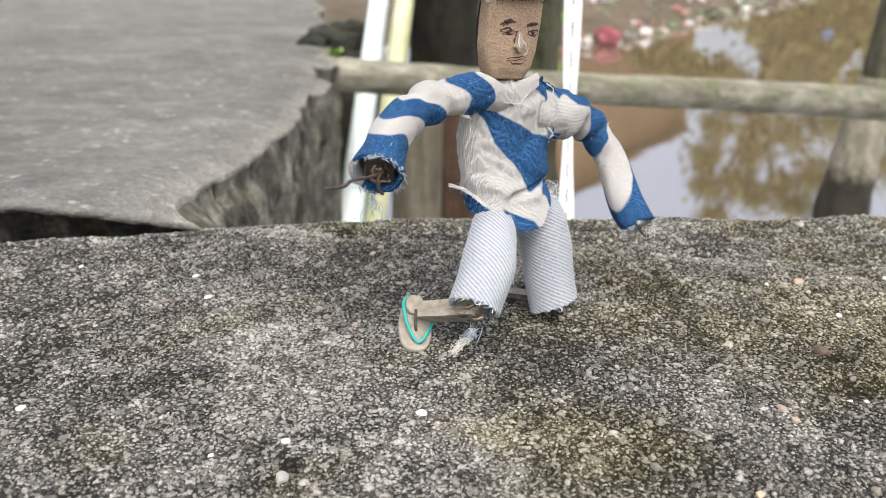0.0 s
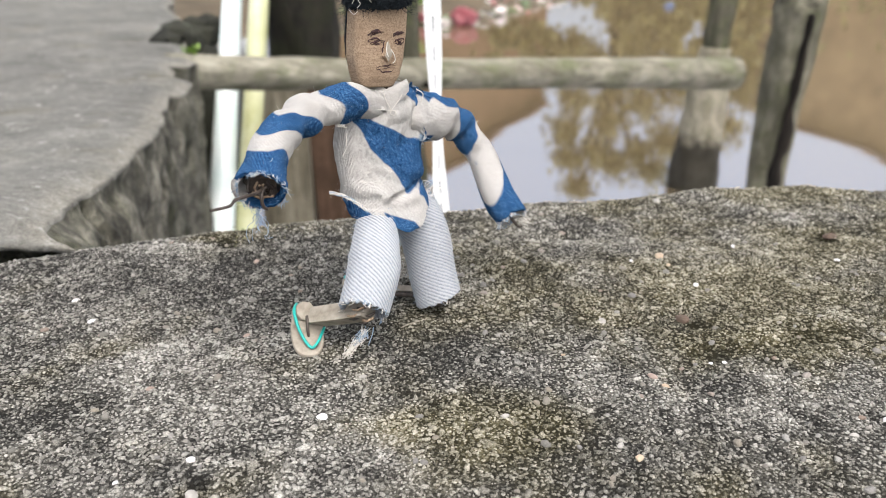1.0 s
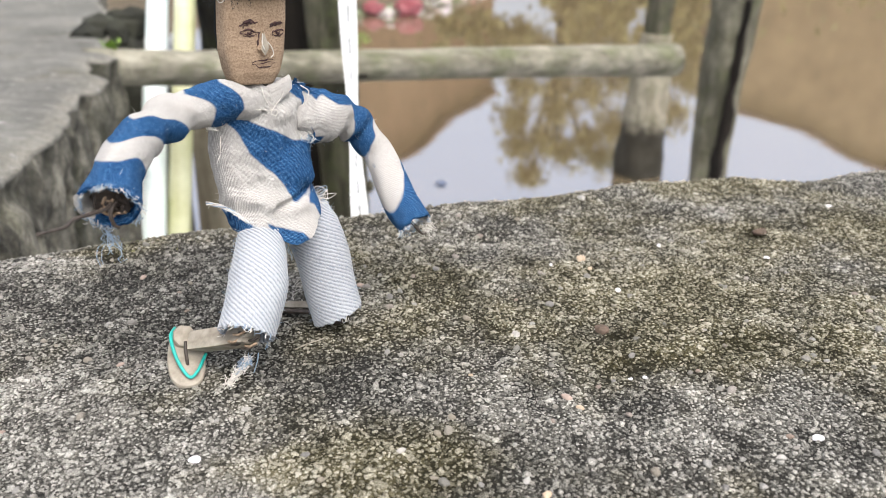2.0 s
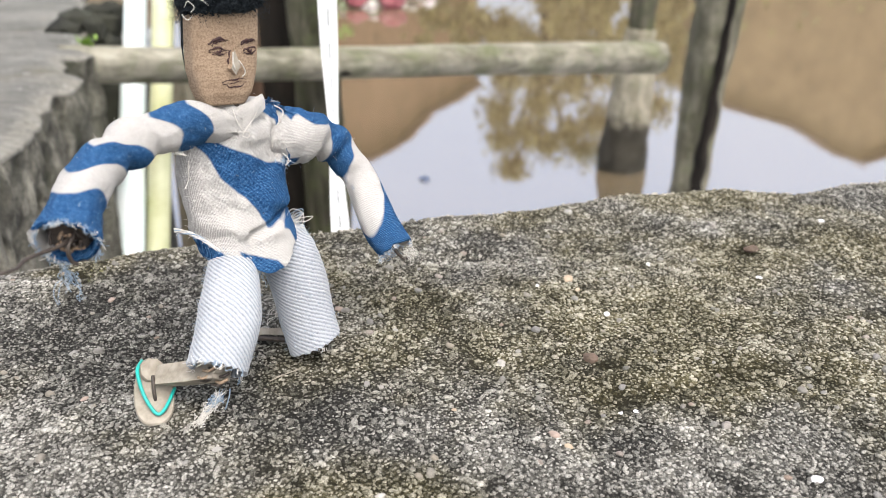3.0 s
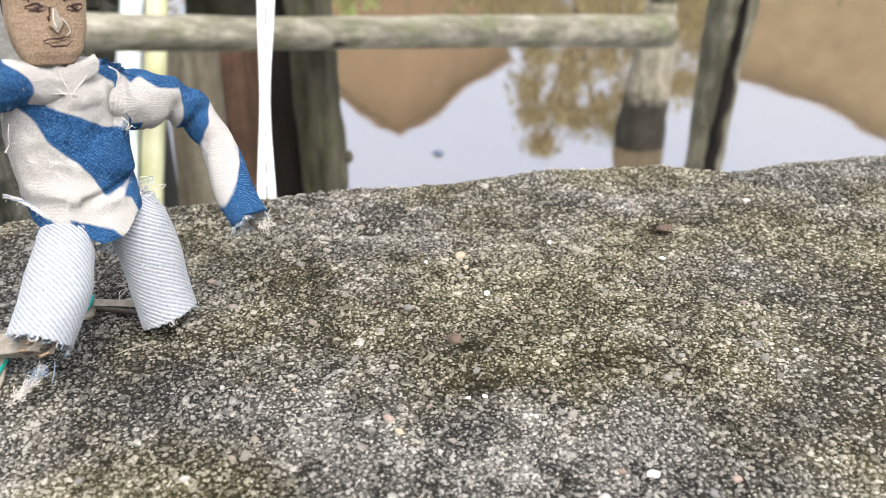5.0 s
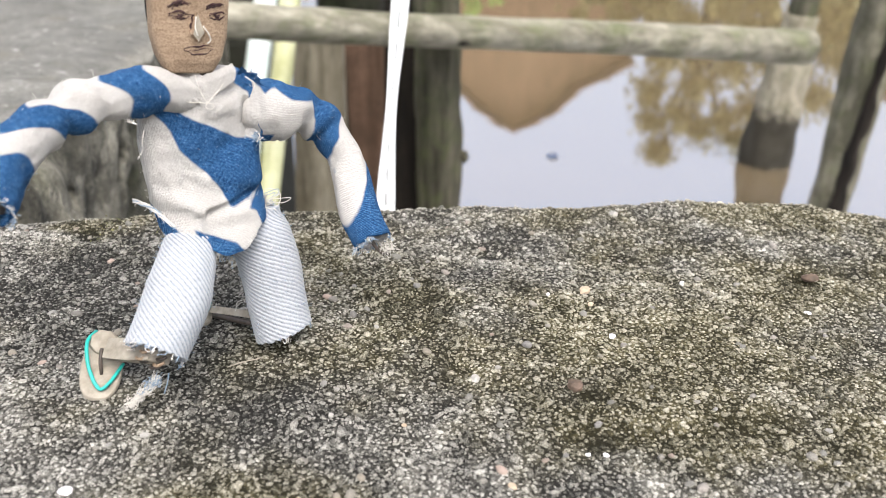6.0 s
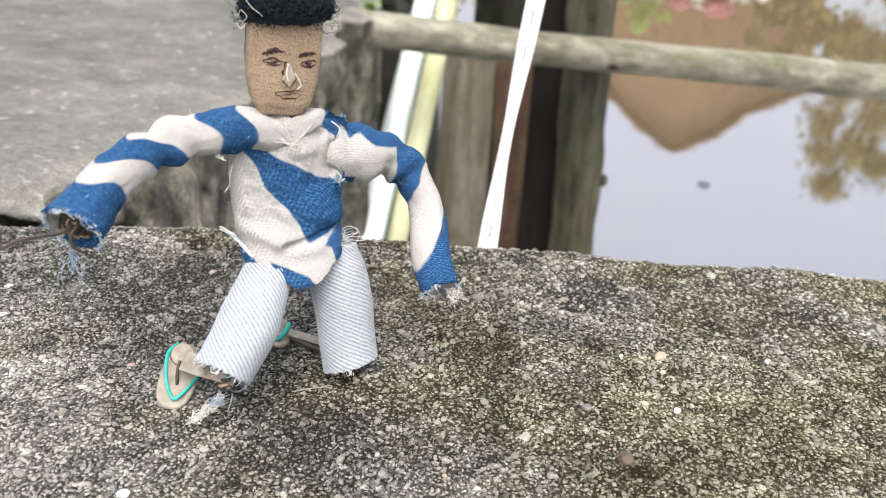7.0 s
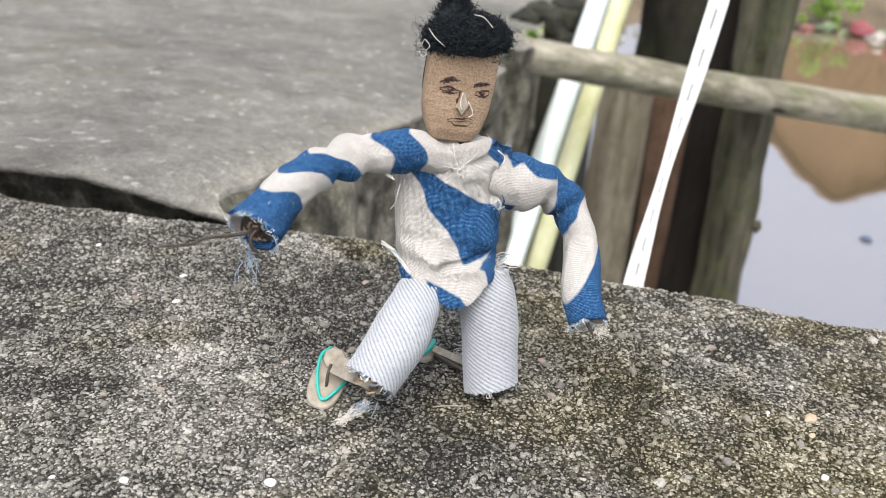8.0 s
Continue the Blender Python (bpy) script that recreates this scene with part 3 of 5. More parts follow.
# ---- the broken slab beside it ----
def build_slab():
    at = [20, 23.2, 23.8, 24.6, 28.9, 33, 36, 42.5, 47.5, 57, 59, 66, 71, 76, 80, 84, 87, 98, 110, 120, 210, 240, 430]
    edge = [-11.8, -12.3, -13.1, -13.6, -13.8, -13.9, -14.3, -14.8, -15.7, -17.7, -18.5, -17.9, -21.5, -23.2, -21.8, -22.8, -23.1, -27.1, -28.5, -31.5, -60, -66, -125]
    v = np.concatenate([np.arange(23.2, 60, 0.25), np.arange(60, 125, 0.5), np.linspace(126, 430, 80)])
    u = np.concatenate([np.arange(0, 6, 0.15), np.arange(6, 60, 0.5), np.linspace(61, 190, 40)])
    drop = np.concatenate([np.arange(0.2, 14, 0.35), [16, 20, 28, 40, 60, 88]])[::-1]
    xe = np.interp(v, at, edge)
    jag = (1.0 + 2.2 * step(62, 68, v) * step(96, 86, v)) * (fbm(v / 3.4, v * 0, 4, 1) - 0.45) * step(22, 27, v)
    columns = np.concatenate([-drop, u])
    gu, gv = np.meshgrid(columns, v)
    gxe = np.repeat(xe[:, None], len(columns), 1)
    side = gu < 0
    gx = np.where(side, gxe, gxe - gu) + jag[:, None] * np.exp(-np.maximum(gu, 0) / 2.2)
    front = np.interp(gx, [-160, -60, -30, -20.6, -16.5, -14.3, -12, -11], [12, 16, 19.6, 22.2, 23.6, 24.1, 25.0, 25.2]) + 0.5 * (fbm(gx / 1.4, gx * 0 + 5, 4, 4) - 0.47)
    gy = gv + (front - 23.2) * np.exp(-(gv - 23.2) / 7)
    relief = 1.1 * (fbm(gx / 9, gy / 9, 4, 2) - 0.47) + 0.3 * (fbm(gx / 1.6, gy / 1.6, 3, 3) - 0.47) * step(64, 50, gu) * step(130, 118, gv)
    top = 1.0 - 0.094 * (gy - 23.2) + relief * step(0, 3, gv - 22.9) - np.interp(gx, [-17.5, -16.5, -14.3, -12], [0.0, 0.15, 0.45, 0.8]) * np.exp(-(gv - 23.2) / 2.2)
    # worn, rounded edge, and the rough face under it
    gz = np.where(side, top - 0.25 - 0.35 * step(24, 28, gv) + gu, top - (0.25 + 0.35 * step(24, 28, gv)) * np.exp(-(np.maximum(gu, 0) / 1.0) ** 1.3))
    face = (fbm(gv / 2.6, gu / 5.0, 4, 5) - 0.47) * 1.5 + (fbm(gv / 0.8, gu / 1.5, 3, 6) - 0.47) * 0.7 - 1.1 * step(0.6, 0.7, fbm(gv / 1.5, gu / 2.2, 3, 2)) + 0.03 * gu
    gx = np.where(side, gx + face * step(0, 1.0, -gu) + 1.3 * step(0, 2.0, -gu) * step(42, 28, gv), gx)
    # the front lip: down, back under, and down again
    lips = []
    for back, fall in ((2.6, 30.0), (2.4, 2.2), (1.7, 0.62), (0.55, 0.34), (0.04, 0.24), (0.0, 0.1)):
        crumbly = (fbm(gx[:1] / 0.45, gx[:1] * 0 + 3 * fall, 4, 5) - 0.47) * min(1.0, 2 * back + 0.15)
        lips.append(np.stack([gx[:1], gy[:1] + back + 0.5 * crumbly, gz[:1] - fall + 0.45 * crumbly], -1))
    xyz = np.concatenate([*lips, np.stack([gx, gy, gz], -1)], 0)
    rim_light = np.concatenate([np.zeros((len(lips), len(columns))), np.where(side, 0, np.exp(-(np.maximum(gu, 0) / 0.9) ** 2))], 0)
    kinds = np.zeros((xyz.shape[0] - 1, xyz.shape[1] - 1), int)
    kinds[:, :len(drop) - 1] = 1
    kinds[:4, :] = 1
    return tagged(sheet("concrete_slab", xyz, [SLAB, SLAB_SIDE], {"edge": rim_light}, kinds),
                  "thick grey concrete slab with a broken mossy edge, cracked off the ledge", "slab", kind="structure")


slab = build_slab()


# ---- rail, posts, planks and canes behind the ledge ----
def wooden_pole(name, points, radii, material, label, category, rough=0.06, seed=1, around=28, along=70, knots=(), knot_material=None):
    bm = bmesh.new()
    tube(bm, points, radii, around, along, True, 0, 1.0, rough, seed)
    thing = empty(name, label, category)
    part("pole", bm, material, thing)
    for k, (at, size) in enumerate(knots):
        bm = bmesh.new()
        pebble_into(bm, at, size, seed + k + 0.5)
        part("knot", bm, knot_material or material, thing)
    return thing


wooden_pole("wooden_rail", [(-25, 82.0, -6.1), (-10, 88.4, -8.0), (0.9, 93, -9.1), (20, 100.6, -10.9), (42.7, 110, -13.3)], [1.75, 1.72, 1.68, 1.85, 2.15],
            RAIL_WOOD, "weathered round wooden rail laid across posts", "rail", 0.07, 2, knots=[((0.6, 91.5, -9.9), (1.1, 0.3, 0.26))], knot_material=DARK_WOOD)
wooden_pole("wooden_post", [(-1.6, 97.6, -90), (-1.8, 97.5, -34), (-2.3, 97.4, -11), (-3.2, 97.6, 14)], [2.9, 2.75, 2.6, 2.9],
            POST_WOOD, "grey mossy wooden post standing in the pond behind the rail", "post", 0.12, 5, knots=[((1.2, 96.6, -24.5), (0.45, 0.5, 0.8))])
leaning_post = wooden_pole("leaning_post", [(68.5, 152, -92), (67.2, 151, -48), (68.2, 150, -12), (68.3, 150, -10)], [3.4, 3.4, 4.3, 4.1],
            SPLIT_WOOD, "thick grey split wooden post leaning in the pond", "post", 0.16, 9)
water_post = wooden_pole("water_post", [(67.2, 195, -92), (68.5, 195, -58), (69.8, 195, -37), (70.4, 195.6, -26)], [6.6, 6.0, 4.6, 3.4],
            FOOT_WOOD, "pale wooden post with a dark wet foot in the pond", "post", 0.13, 13)


def plank(name, corners, thick, y, material, label):
    """A board that stands in the plane y, between a left and right edge low down and high up."""
    (xl0, xr0, z0), (xl1, xr1, z1) = corners
    bm = bmesh.new()
    rows = 14
    for k in range(rows + 1):
        s = k / rows
        z = z0 + (z1 - z0) * s
        wob = 0.25 * noise.noise(Vector((z * 0.12, y, 3.0)))
        for x, dy in ((xl0 + (xl1 - xl0) * s + wob, 0), (xr0 + (xr1 - xr0) * s + wob * 0.6, 0.1), (xr0 + (xr1 - xr0) * s + wob * 0.6, thick), (xl0 + (xl1 - xl0) * s + wob, thick)):
            bm.verts.new((x, y + dy, z))
    bm.verts.ensure_lookup_table()
    for k in range(rows):
        for n in range(4):
            a, b = 4 * k + n, 4 * k + (n + 1) % 4
            bm.faces.new((bm.verts[a], bm.verts[b], bm.verts[b + 4], bm.verts[a + 4]))
    bm.faces.new([bm.verts[n] for n in (3, 2, 1, 0)])
    bm.faces.new([bm.verts[4 * rows + n] for n in range(4)])
    bmesh.ops.bevel(bm, geom=[e for e in bm.edges if abs(e.verts[0].co.z - e.verts[1].co.z) > 1], offset=0.12, segments=1, affect="EDGES")
    bmesh.ops.recalc_face_normals(bm, faces=bm.faces)
    return tagged(part(name, bm, material), label, "plank")


plank("dark_plank", ((-9.6, -3.6, -90), (-8.4, -4.4, 16)), 2.0, 100.6, DARK_WOOD, "black wet plank standing beside the grey post")
plank("pale_plank", ((-23.5, -14.5, -90), (-20.4, -14.4, -12.5)), 2.0, 104, BEIGE_WOOD, "pale weathered plank standing behind the canes")
plank("reddish_plank", ((-13.0, -8.0, -90), (-14.8, -8.8, -13.5)), 1.5, 108, RED_WOOD, "reddish brown plank standing in the pond")
wooden_pole("old_tree", [(-20, 132, -92), (-18.6, 131, -40), (-17.5, 130, -10), (-17.5, 130, 40)], [5.2, 4.0, 5.4, 6.0], TRUNK_WOOD, "dark rough tree trunk beyond the rail", "tree", 0.2, 21)


def cane(name, points, radii, material, label, category):
    thing = empty(name, label, category)
    bm = bmesh.new()
    tube(bm, points, radii, 18, 40, True)
    part("shaft", bm, material, thing)
    return thing


cane("white_pipe", [(-21.0, 34, -76), (-22.3, 76, -35), (-23.4, 112, 0), (-23.8, 126, 14)], [1.8, 1.7, 1.2, 1.05], WHITE_PIPE, "glossy white plastic pipe leaning behind the rail", "pipe")
cane("yellow_cane", [(-24.5, 66, -76), (-21.0, 84.5, -35), (-18.2, 100.8, 0), (-17.2, 107, 14)], [1.45, 1.3, 1.15, 1.05], YELLOW_CANE, "yellow green cane leaning beside the white pipe", "cane")
wooden_pole("grey_stake", [(-30.5, 104, -90), (-30.5, 104, -30), (-30.8, 104, -14)], [2.6, 2.4, 2.2], TRUNK_WOOD, "dark grey stake beside the leaning pipe", "stake", 0.18, 31)


RUBBLE = make_plain("dark_mossy_stone", (0.035, 0.036, 0.024), 0.95, (0.005, 0.005, 0.003), 28, 0.006)


def build_rubble():
    bm = bmesh.new()
    rnd = random.Random(8)
    for n in range(44):
        pebble_into(bm, (rnd.uniform(-31.5, -26), rnd.uniform(99, 114), -9 + rnd.uniform(-5, 3.5)), (rnd.uniform(1.2, 3.2), rnd.uniform(1.2, 2.6), rnd.uniform(1, 2.2)), n * 1.1, 0, 1)
    box(bm, (16, 24, 70), pose(-32, 110, -46, 0, 0, 8), 2.0)
    return tagged(part("rubble", bm, RUBBLE), "heap of dark mossy broken stones behind the slab", "rubble", kind="stuff")


build_rubble()


# ---- the white strap that rises past the rail ----
def build_strap():
    thing = empty("white_strap", "flat white plastic strap stretched upward from the ledge", "strap")
    line = smooth_line([(0.7, 29.6, -14), (0.6, 31.2, -6), (0.4, 35.2, 0), (0.3, 45, 9.5), (0.0, 66, 31)], 60)
    def place(k, a, b):
        turn = 0.25 * math.sin(k * 0.12)
        spread = 0.8 + 0.12 * float(step(31, 42, k)) - 0.34 * math.exp(-((k - 31.0) / 4.5) ** 2)
        apart = 0.025 * float(step(34, 60, k)) * (1 if a > 0 else -1)
        return line[k] + np.array((math.cos(turn), math.sin(turn), 0)) * (a * spread + apart) + np.array((0, b, 0))

    def ribbon(lo, hi, front, back, first, last):
        bm = bmesh.new()
        ring = [[bm.verts.new(place(k, a, b)) for a, b in ((lo, front), (hi, front), (hi, back), (lo, back))] for k in range(first, last)]
        for a, b in zip(ring, ring[1:]):
            for n in range(4):
                bm.faces.new((a[n], a[(n + 1) % 4], b[(n + 1) % 4], b[n]))
        bm.faces.new(ring[0][::-1])
        bm.faces.new(ring[-1])
        return bm

    part("band", ribbon(-0.5, -0.06, 0.0, 0.05, 0, 60), STRAP_WHITE, thing)
    part("band", ribbon(0.06, 0.48, 0.0, 0.05, 0, 60), STRAP_WHITE, thing)
    part("seam", ribbon(-0.065, 0.065, 0.014, 0.04, 0, 60), STRAP_WHITE, thing)
    for k in range(2, 58, 2):
        part("stitch", ribbon(-0.032, 0.032, 0.004, 0.014, k, k + 2), STRAP_GAP, thing)
    return thing


build_strap()


# ---- far bank: litter, bushes, a tree and houses that the water mirrors ----
def build_litter():
    bm = bmesh.new()
    rnd = random.Random(5)
    for n in range(1000):
        x = rnd.uniform(-60, 420)
        inland = 115 * rnd.random() ** 1.5 - 4
        y = 452 + 1.6 * min(320, max(0, x - 30)) + inland
        s = rnd.uniform(1.2, 5)
        pebble_into(bm, (x, y, -60 + 14 * float(step(-5, 70, inland)) + rnd.uniform(-1, 3)), (s, s * rnd.uniform(0.5, 1), s * rnd.uniform(0.3, 0.8)), n * 0.77, 0, 1)
    return tagged(part("bank_litter", bm, LITTER), "mixed rubbish and dead leaves strewn along the bank", "litter", kind="stuff")


build_litter()


def scrap(name, at, size, material, label, category, seed):
    bm = bmesh.new()
    pebble_into(bm, at, size, seed, 0, 3)
    for v in bm.verts:
        v.co += Vector((0, 0, 0.35 * size[2] * noise.noise(v.co * (2.5 / size[0]))))
    return tagged(part(name, bm, material), label, category)


def build_mossy_top():
    """The darker upper length of the post, green with moss."""
    bm = bmesh.new()
    tube(bm, [(70.2, 195.5, -29), (71.2, 196, -14), (72.2, 197, 10)], [2.9, 3.0, 2.8], 24, 30, True, 0, 1.0, 0.14, 6)
    part("upper_pole", bm, POST_WOOD, water_post, "dark mossy upper length")


build_mossy_top()


def build_split():
    """A solid dark strip that draws the shade in the leaning post's split."""
    bm = bmesh.new()
    tube(bm, [(66.8, 147.7, -66), (66.9, 147.4, -48), (67.3, 146.5, -36), (67.9, 145.8, -25), (68.7, 145.6, -11)], [2.0, 1.9, 1.6, 1.4, 1.1], 8, 60, True, 0, 0.5, 0.9, 4)
    part("split", bm, DARK_WOOD, leaning_post, "dark strip for the shaded split in the wood")


build_split()

RED_BAG = make_plain("red_plastic_bag", (0.3, 0.075, 0.085), 0.5, (0.18, 0.05, 0.055), 30)
BLUE_SCRAP = make_plain("blue_plastic_scrap", (0.1, 0.13, 0.2), 0.5, (0.06, 0.08, 0.13), 30)
scrap("red_bag", (26, 443, -56), (8, 5, 4.5), RED_BAG, "crumpled red plastic bag lying on the bank", "bag", 1.0)
scrap("red_wrapper", (8, 446, -56), (6, 4, 3.2), RED_BAG, "torn red plastic wrapper lying beside a green weed", "wrapper", 5.0)
scrap("blue_scrap", (18.6, 192, -59.8), (1.7, 1.3, 0.4), BLUE_SCRAP, "small blue grey scrap floating on the water", "scrap", 2.0)
scrap("white_scrap", (-23.4, 118, -10.6), (1.5, 1.4, 1.3), STRAP_WHITE, "small crumpled white plastic scrap on the rubble", "scrap", 4.0)
scrap("blue_bottle", (150, 500, -59.5), (5, 2.5, 2.0), BLUE_SCRAP, "small blue plastic bottle floating on the water", "bottle", 3.0)


def leaf_cloud(name, clumps, count, size, material, seed, parent=None):
    """Small leaves round a number of clump centres (centre and radius)."""
    rnd = np.random.RandomState(seed)
    bm = bmesh.new()
    for n in range(count):
        c, r = clumps[rnd.randint(len(clumps))]
        way = rnd.normal(size=3)
        way /= np.linalg.norm(way)
        p = np.array(c) + way * r * min(abs(rnd.normal()), 2.2) * 0.8 * np.array((1, 1, 0.9))
        a = rnd.normal(size=3)
        a /= np.linalg.norm(a)
        b = np.cross(a, rnd.normal(size=3))
        b /= np.linalg.norm(b)
        s = size * rnd.uniform(0.6, 1.3)
        bm.faces.new([bm.verts.new(p + s * q) for q in (a, 0.45 * b, -a, -0.45 * b)])
    return part(name, bm, material, parent)


def build_tree(x, y, ground, clumps, seed, label):
    thing = empty("tree", label, "tree")
    bm = bmesh.new()
    top = max(c[0][2] for c in clumps)
    tube(bm, [(x, y, ground - 10), (x + 6, y, ground + 130), (x - 4, y, 0.6 * top), (x + 3, y, 0.92 * top)], [16, 13, 9, 3], 12, 20, True, 0, 1.0, 0.1, seed)
    for c, r in clumps[::2]:
        tube(bm, [(x, y, 0.55 * (ground + c[2]) + 20), ((x + c[0]) / 2, y, 0.5 * (c[2] + 0.7 * top)), c], [6, 4, 1.5], 6, 8)
    part("trunk", bm, TRUNK_WOOD, thing)
    leaf_cloud("crown", clumps, 17000, 7.5, LEAVES, seed, thing)
    return thing


build_tree(430, 1800, -46, [((345, 1800, 455), 32), ((335, 1800, 390), 34), ((372, 1800, 520), 34), ((400, 1800, 440), 40), ((450, 1800, 470), 34), ((350, 1800, 320), 45), ((430, 1800, 370), 48), ((500, 1800, 440), 36), ((535, 1800, 490), 36), ((560, 1800, 420), 40),
           ((500, 1800, 330), 55), ((600, 1800, 440), 34), ((640, 1800, 380), 42), ((420, 1800, 280), 60), ((590, 1800, 300), 60), ((690, 1800, 390), 40), ((720, 1800, 300), 55), ((370, 1800, 230), 60), ((660, 1800, 240), 60), ((500, 1800, 230), 70)], 3,
           "broad leafy tree with an uneven crown behind the pond")


def build_house(x, y, outline, deep, label, material):
    """A gabled house; outline gives the roof's line on one side, from the ridge outward (how far out, how high)."""
    thing = empty("house", label, "house")
    bm = bmesh.new()
    half = [(max(out - 12, 0), high - 9) for out, high in outline]
    front = [(x - out, high) for out, high in half[::-1]] + [(x + out, high) for out, high in half[1:]]
    front = [(front[0][0], -60)] + front + [(front[-1][0], -60)]
    near, rear = [bm.verts.new((a, y, z)) for a, z in front], [bm.verts.new((a, y + deep, z)) for a, z in front]
    bm.faces.new(near[::-1])
    bm.faces.new(rear)
    for k in range(len(front)):
        n = (k + 1) % len(front)
        bm.faces.new((near[k], near[n], rear[n], rear[k]))
    bmesh.ops.recalc_face_normals(bm, faces=bm.faces)
    part("wall", bm, material, thing)
    for sign in (-1, 1):
        for (a0, z0), (a1, z1) in zip(outline, outline[1:]):
            bm = bmesh.new()
            box(bm, (math.hypot(a1 - a0, z1 - z0) + 1, deep + 60, 7), pose(x + sign * (a0 + a1) / 2, y + deep / 2, (z0 + z1) / 2, 0, sign * math.degrees(math.atan2(z0 - z1, a1 - a0)), 0), 1.0)
            part("roof", bm, ROOF, thing)
    for n in (-1, 1):
        bm = bmesh.new()
        box(bm, (70, 8, 90), pose(x + n * 0.4 * outline[-1][0], y - 4, 0.35 * outline[-1][1]), 2.0)
        part("window", bm, DARK_WOOD, thing)
    return thing


build_house(57, 2250, [(0, 640), (108, 578), (165, 520), (308, 436)], 500, "brown board house with a stepped rusty gable roof beyond the pond", HOUSE_WALL)
build_house(1560, 2300, [(0, 732), (110, 688), (230, 618), (475, 532), (580, 500)], 500, "wide tan house with a low gable roof beyond the pond", TAN_WALL)


def build_bushes():
    rnd = random.Random(11)
    clumps = []
    for n in range(70):
        x = -700 + 32 * n
        if 120 < x < 270:
            continue
        clumps.append(((x + rnd.uniform(-10, 10), 1050 + rnd.uniform(0, 60) + 0.1 * max(0, x), 10 + rnd.uniform(-15, 25)), rnd.uniform(45, 70)))
    for n in range(520):
        # low growth that leaves a bent gap of open sky
        x, z = rnd.uniform(100, 430), rnd.uniform(-50, 105)
        low = np.interp(x, [137, 196, 239, 260], [1, 10, 36, 66])
        high = np.interp(x, [130, 167, 207, 225, 250], [26, 38, 46, 68, 72])
        if 130 < x < 250 and low - 7 < z < high + 7:
            continue
        clumps.append(((x, 1050 + rnd.uniform(-10, 10), z), 8.0))
    return tagged(leaf_cloud("bushes", clumps, 24000, 7.5, LEAVES, 17), "dense dull green bushes along the far bank", "bushes", kind="stuff")


build_bushes()


def build_moss():
    rnd = random.Random(3)
    clumps = [((x, y, float(-0.15 + 0.1 * rnd.random())), rnd.uniform(0.12, 0.3)) for x, y in [(rnd.gauss(-6.6, 0.7), rnd.gauss(25.2, 0.35)) for n in range(14)]]
    return tagged(leaf_cloud("moss_tuft", clumps, 900, 0.05, MOSS, 23), "low olive green moss growing at the ledge's rim", "moss", kind="stuff")


def build_weed():
    rnd = np.random.RandomState(6)
    bm = bmesh.new()
    for n in range(26):
        base = np.array((-22.6, 83.5, -5.0)) + rnd.normal(size=3) * (0.35, 0.4, 0.2) + np.array((-0.1, 0, 0.2))
        way = np.array((rnd.normal() * 0.6 + 0.2, -0.6 + 0.5 * rnd.normal(), 1.2))
        side = np.cross(way, (0, 0, 1.0))
        side /= np.linalg.norm(side)
        k = rnd.uniform(0.4, 0.8)
        bm.faces.new([bm.verts.new(p) for p in (base, base + way * k * 0.5 + side * 0.18, base + way * k, base + way * k * 0.5 - side * 0.18)])
    return tagged(part("weed", bm, WEED), "small bright green weed at the slab's corner", "plant")


def build_bank_weed():
    rnd = random.Random(27)
    clumps = [((rnd.gauss(-9, 5), rnd.gauss(449, 4), -58 + 17 * rnd.random()), 2.2) for n in range(26)]
    return tagged(leaf_cloud("bank_weed", clumps, 700, 1.6, WEED, 29), "leafy green weed growing at the water's edge", "plant", kind="stuff")


MOSS = make_leaf("olive_moss", (0.07, 0.075, 0.02), (0.2, 0.19, 0.08))
WEED = make_leaf("bright_weed_leaf", (0.1, 0.2, 0.02), (0.22, 0.34, 0.05))
build_moss()
build_weed()
build_bank_weed()


# ---- the doll: one mesh ----
DOLL_RIGHT, DOLL_FRONT = np.array((0.821, 0.571, 0.0)), np.array((0.571, -0.821, 0.0))
DOLL_AT = np.array((-1.3, 19.6, 0.0))
M_SHIRT, M_DENIM, M_CARD, M_PALE, M_HAIR, M_WIRE, M_THREAD, M_BLUE, M_TEAL, M_INK = range(10)


def on_doll(a, z, depth):
    """A place by how far right along the doll's chest, how high, and how far before the chest's plane."""
    return DOLL_AT + a * DOLL_RIGHT + depth * DOLL_FRONT + np.array((0, 0, z))


def grid_into(bm, xyz, material, uv=None, stripe=None, ridge=None, closed=True):
    """Quads over rows x columns of places, with cloth marks; closed joins the last column to the first."""
    rows, cols = xyz.shape[:2]
    s_layer, r_layer, uv_layer = bm.verts.layers.float["stripe"], bm.verts.layers.float["ridge"], bm.loops.layers.uv["weave"]
    verts = [[bm.verts.new(xyz[i, j]) for j in range(cols)] for i in range(rows)]
    for i in range(rows):
        for j in range(cols):
            verts[i][j][s_layer] = float(stripe[i, j]) if stripe is not None else -1.0
            verts[i][j][r_layer] = float(ridge[i, j]) if ridge is not None else 0.5
    wide = cols if closed else cols - 1
    for i in range(rows - 1):
        for j in range(wide):
            corners = ((i, j), (i, j + 1), (i + 1, j + 1), (i + 1, j))
            face = bm.faces.new([verts[a][b % cols] for a, b in corners])
            face.material_index, face.smooth = material, True
            if uv is not None:
                for loop, (a, b) in zip(face.loops, corners):
                    loop[uv_layer].uv = uv[a, b % cols] if b < cols else (uv[a, cols - 1, 0] * 2 - uv[a, cols - 2, 0], uv[a, cols - 1, 1])
    return verts


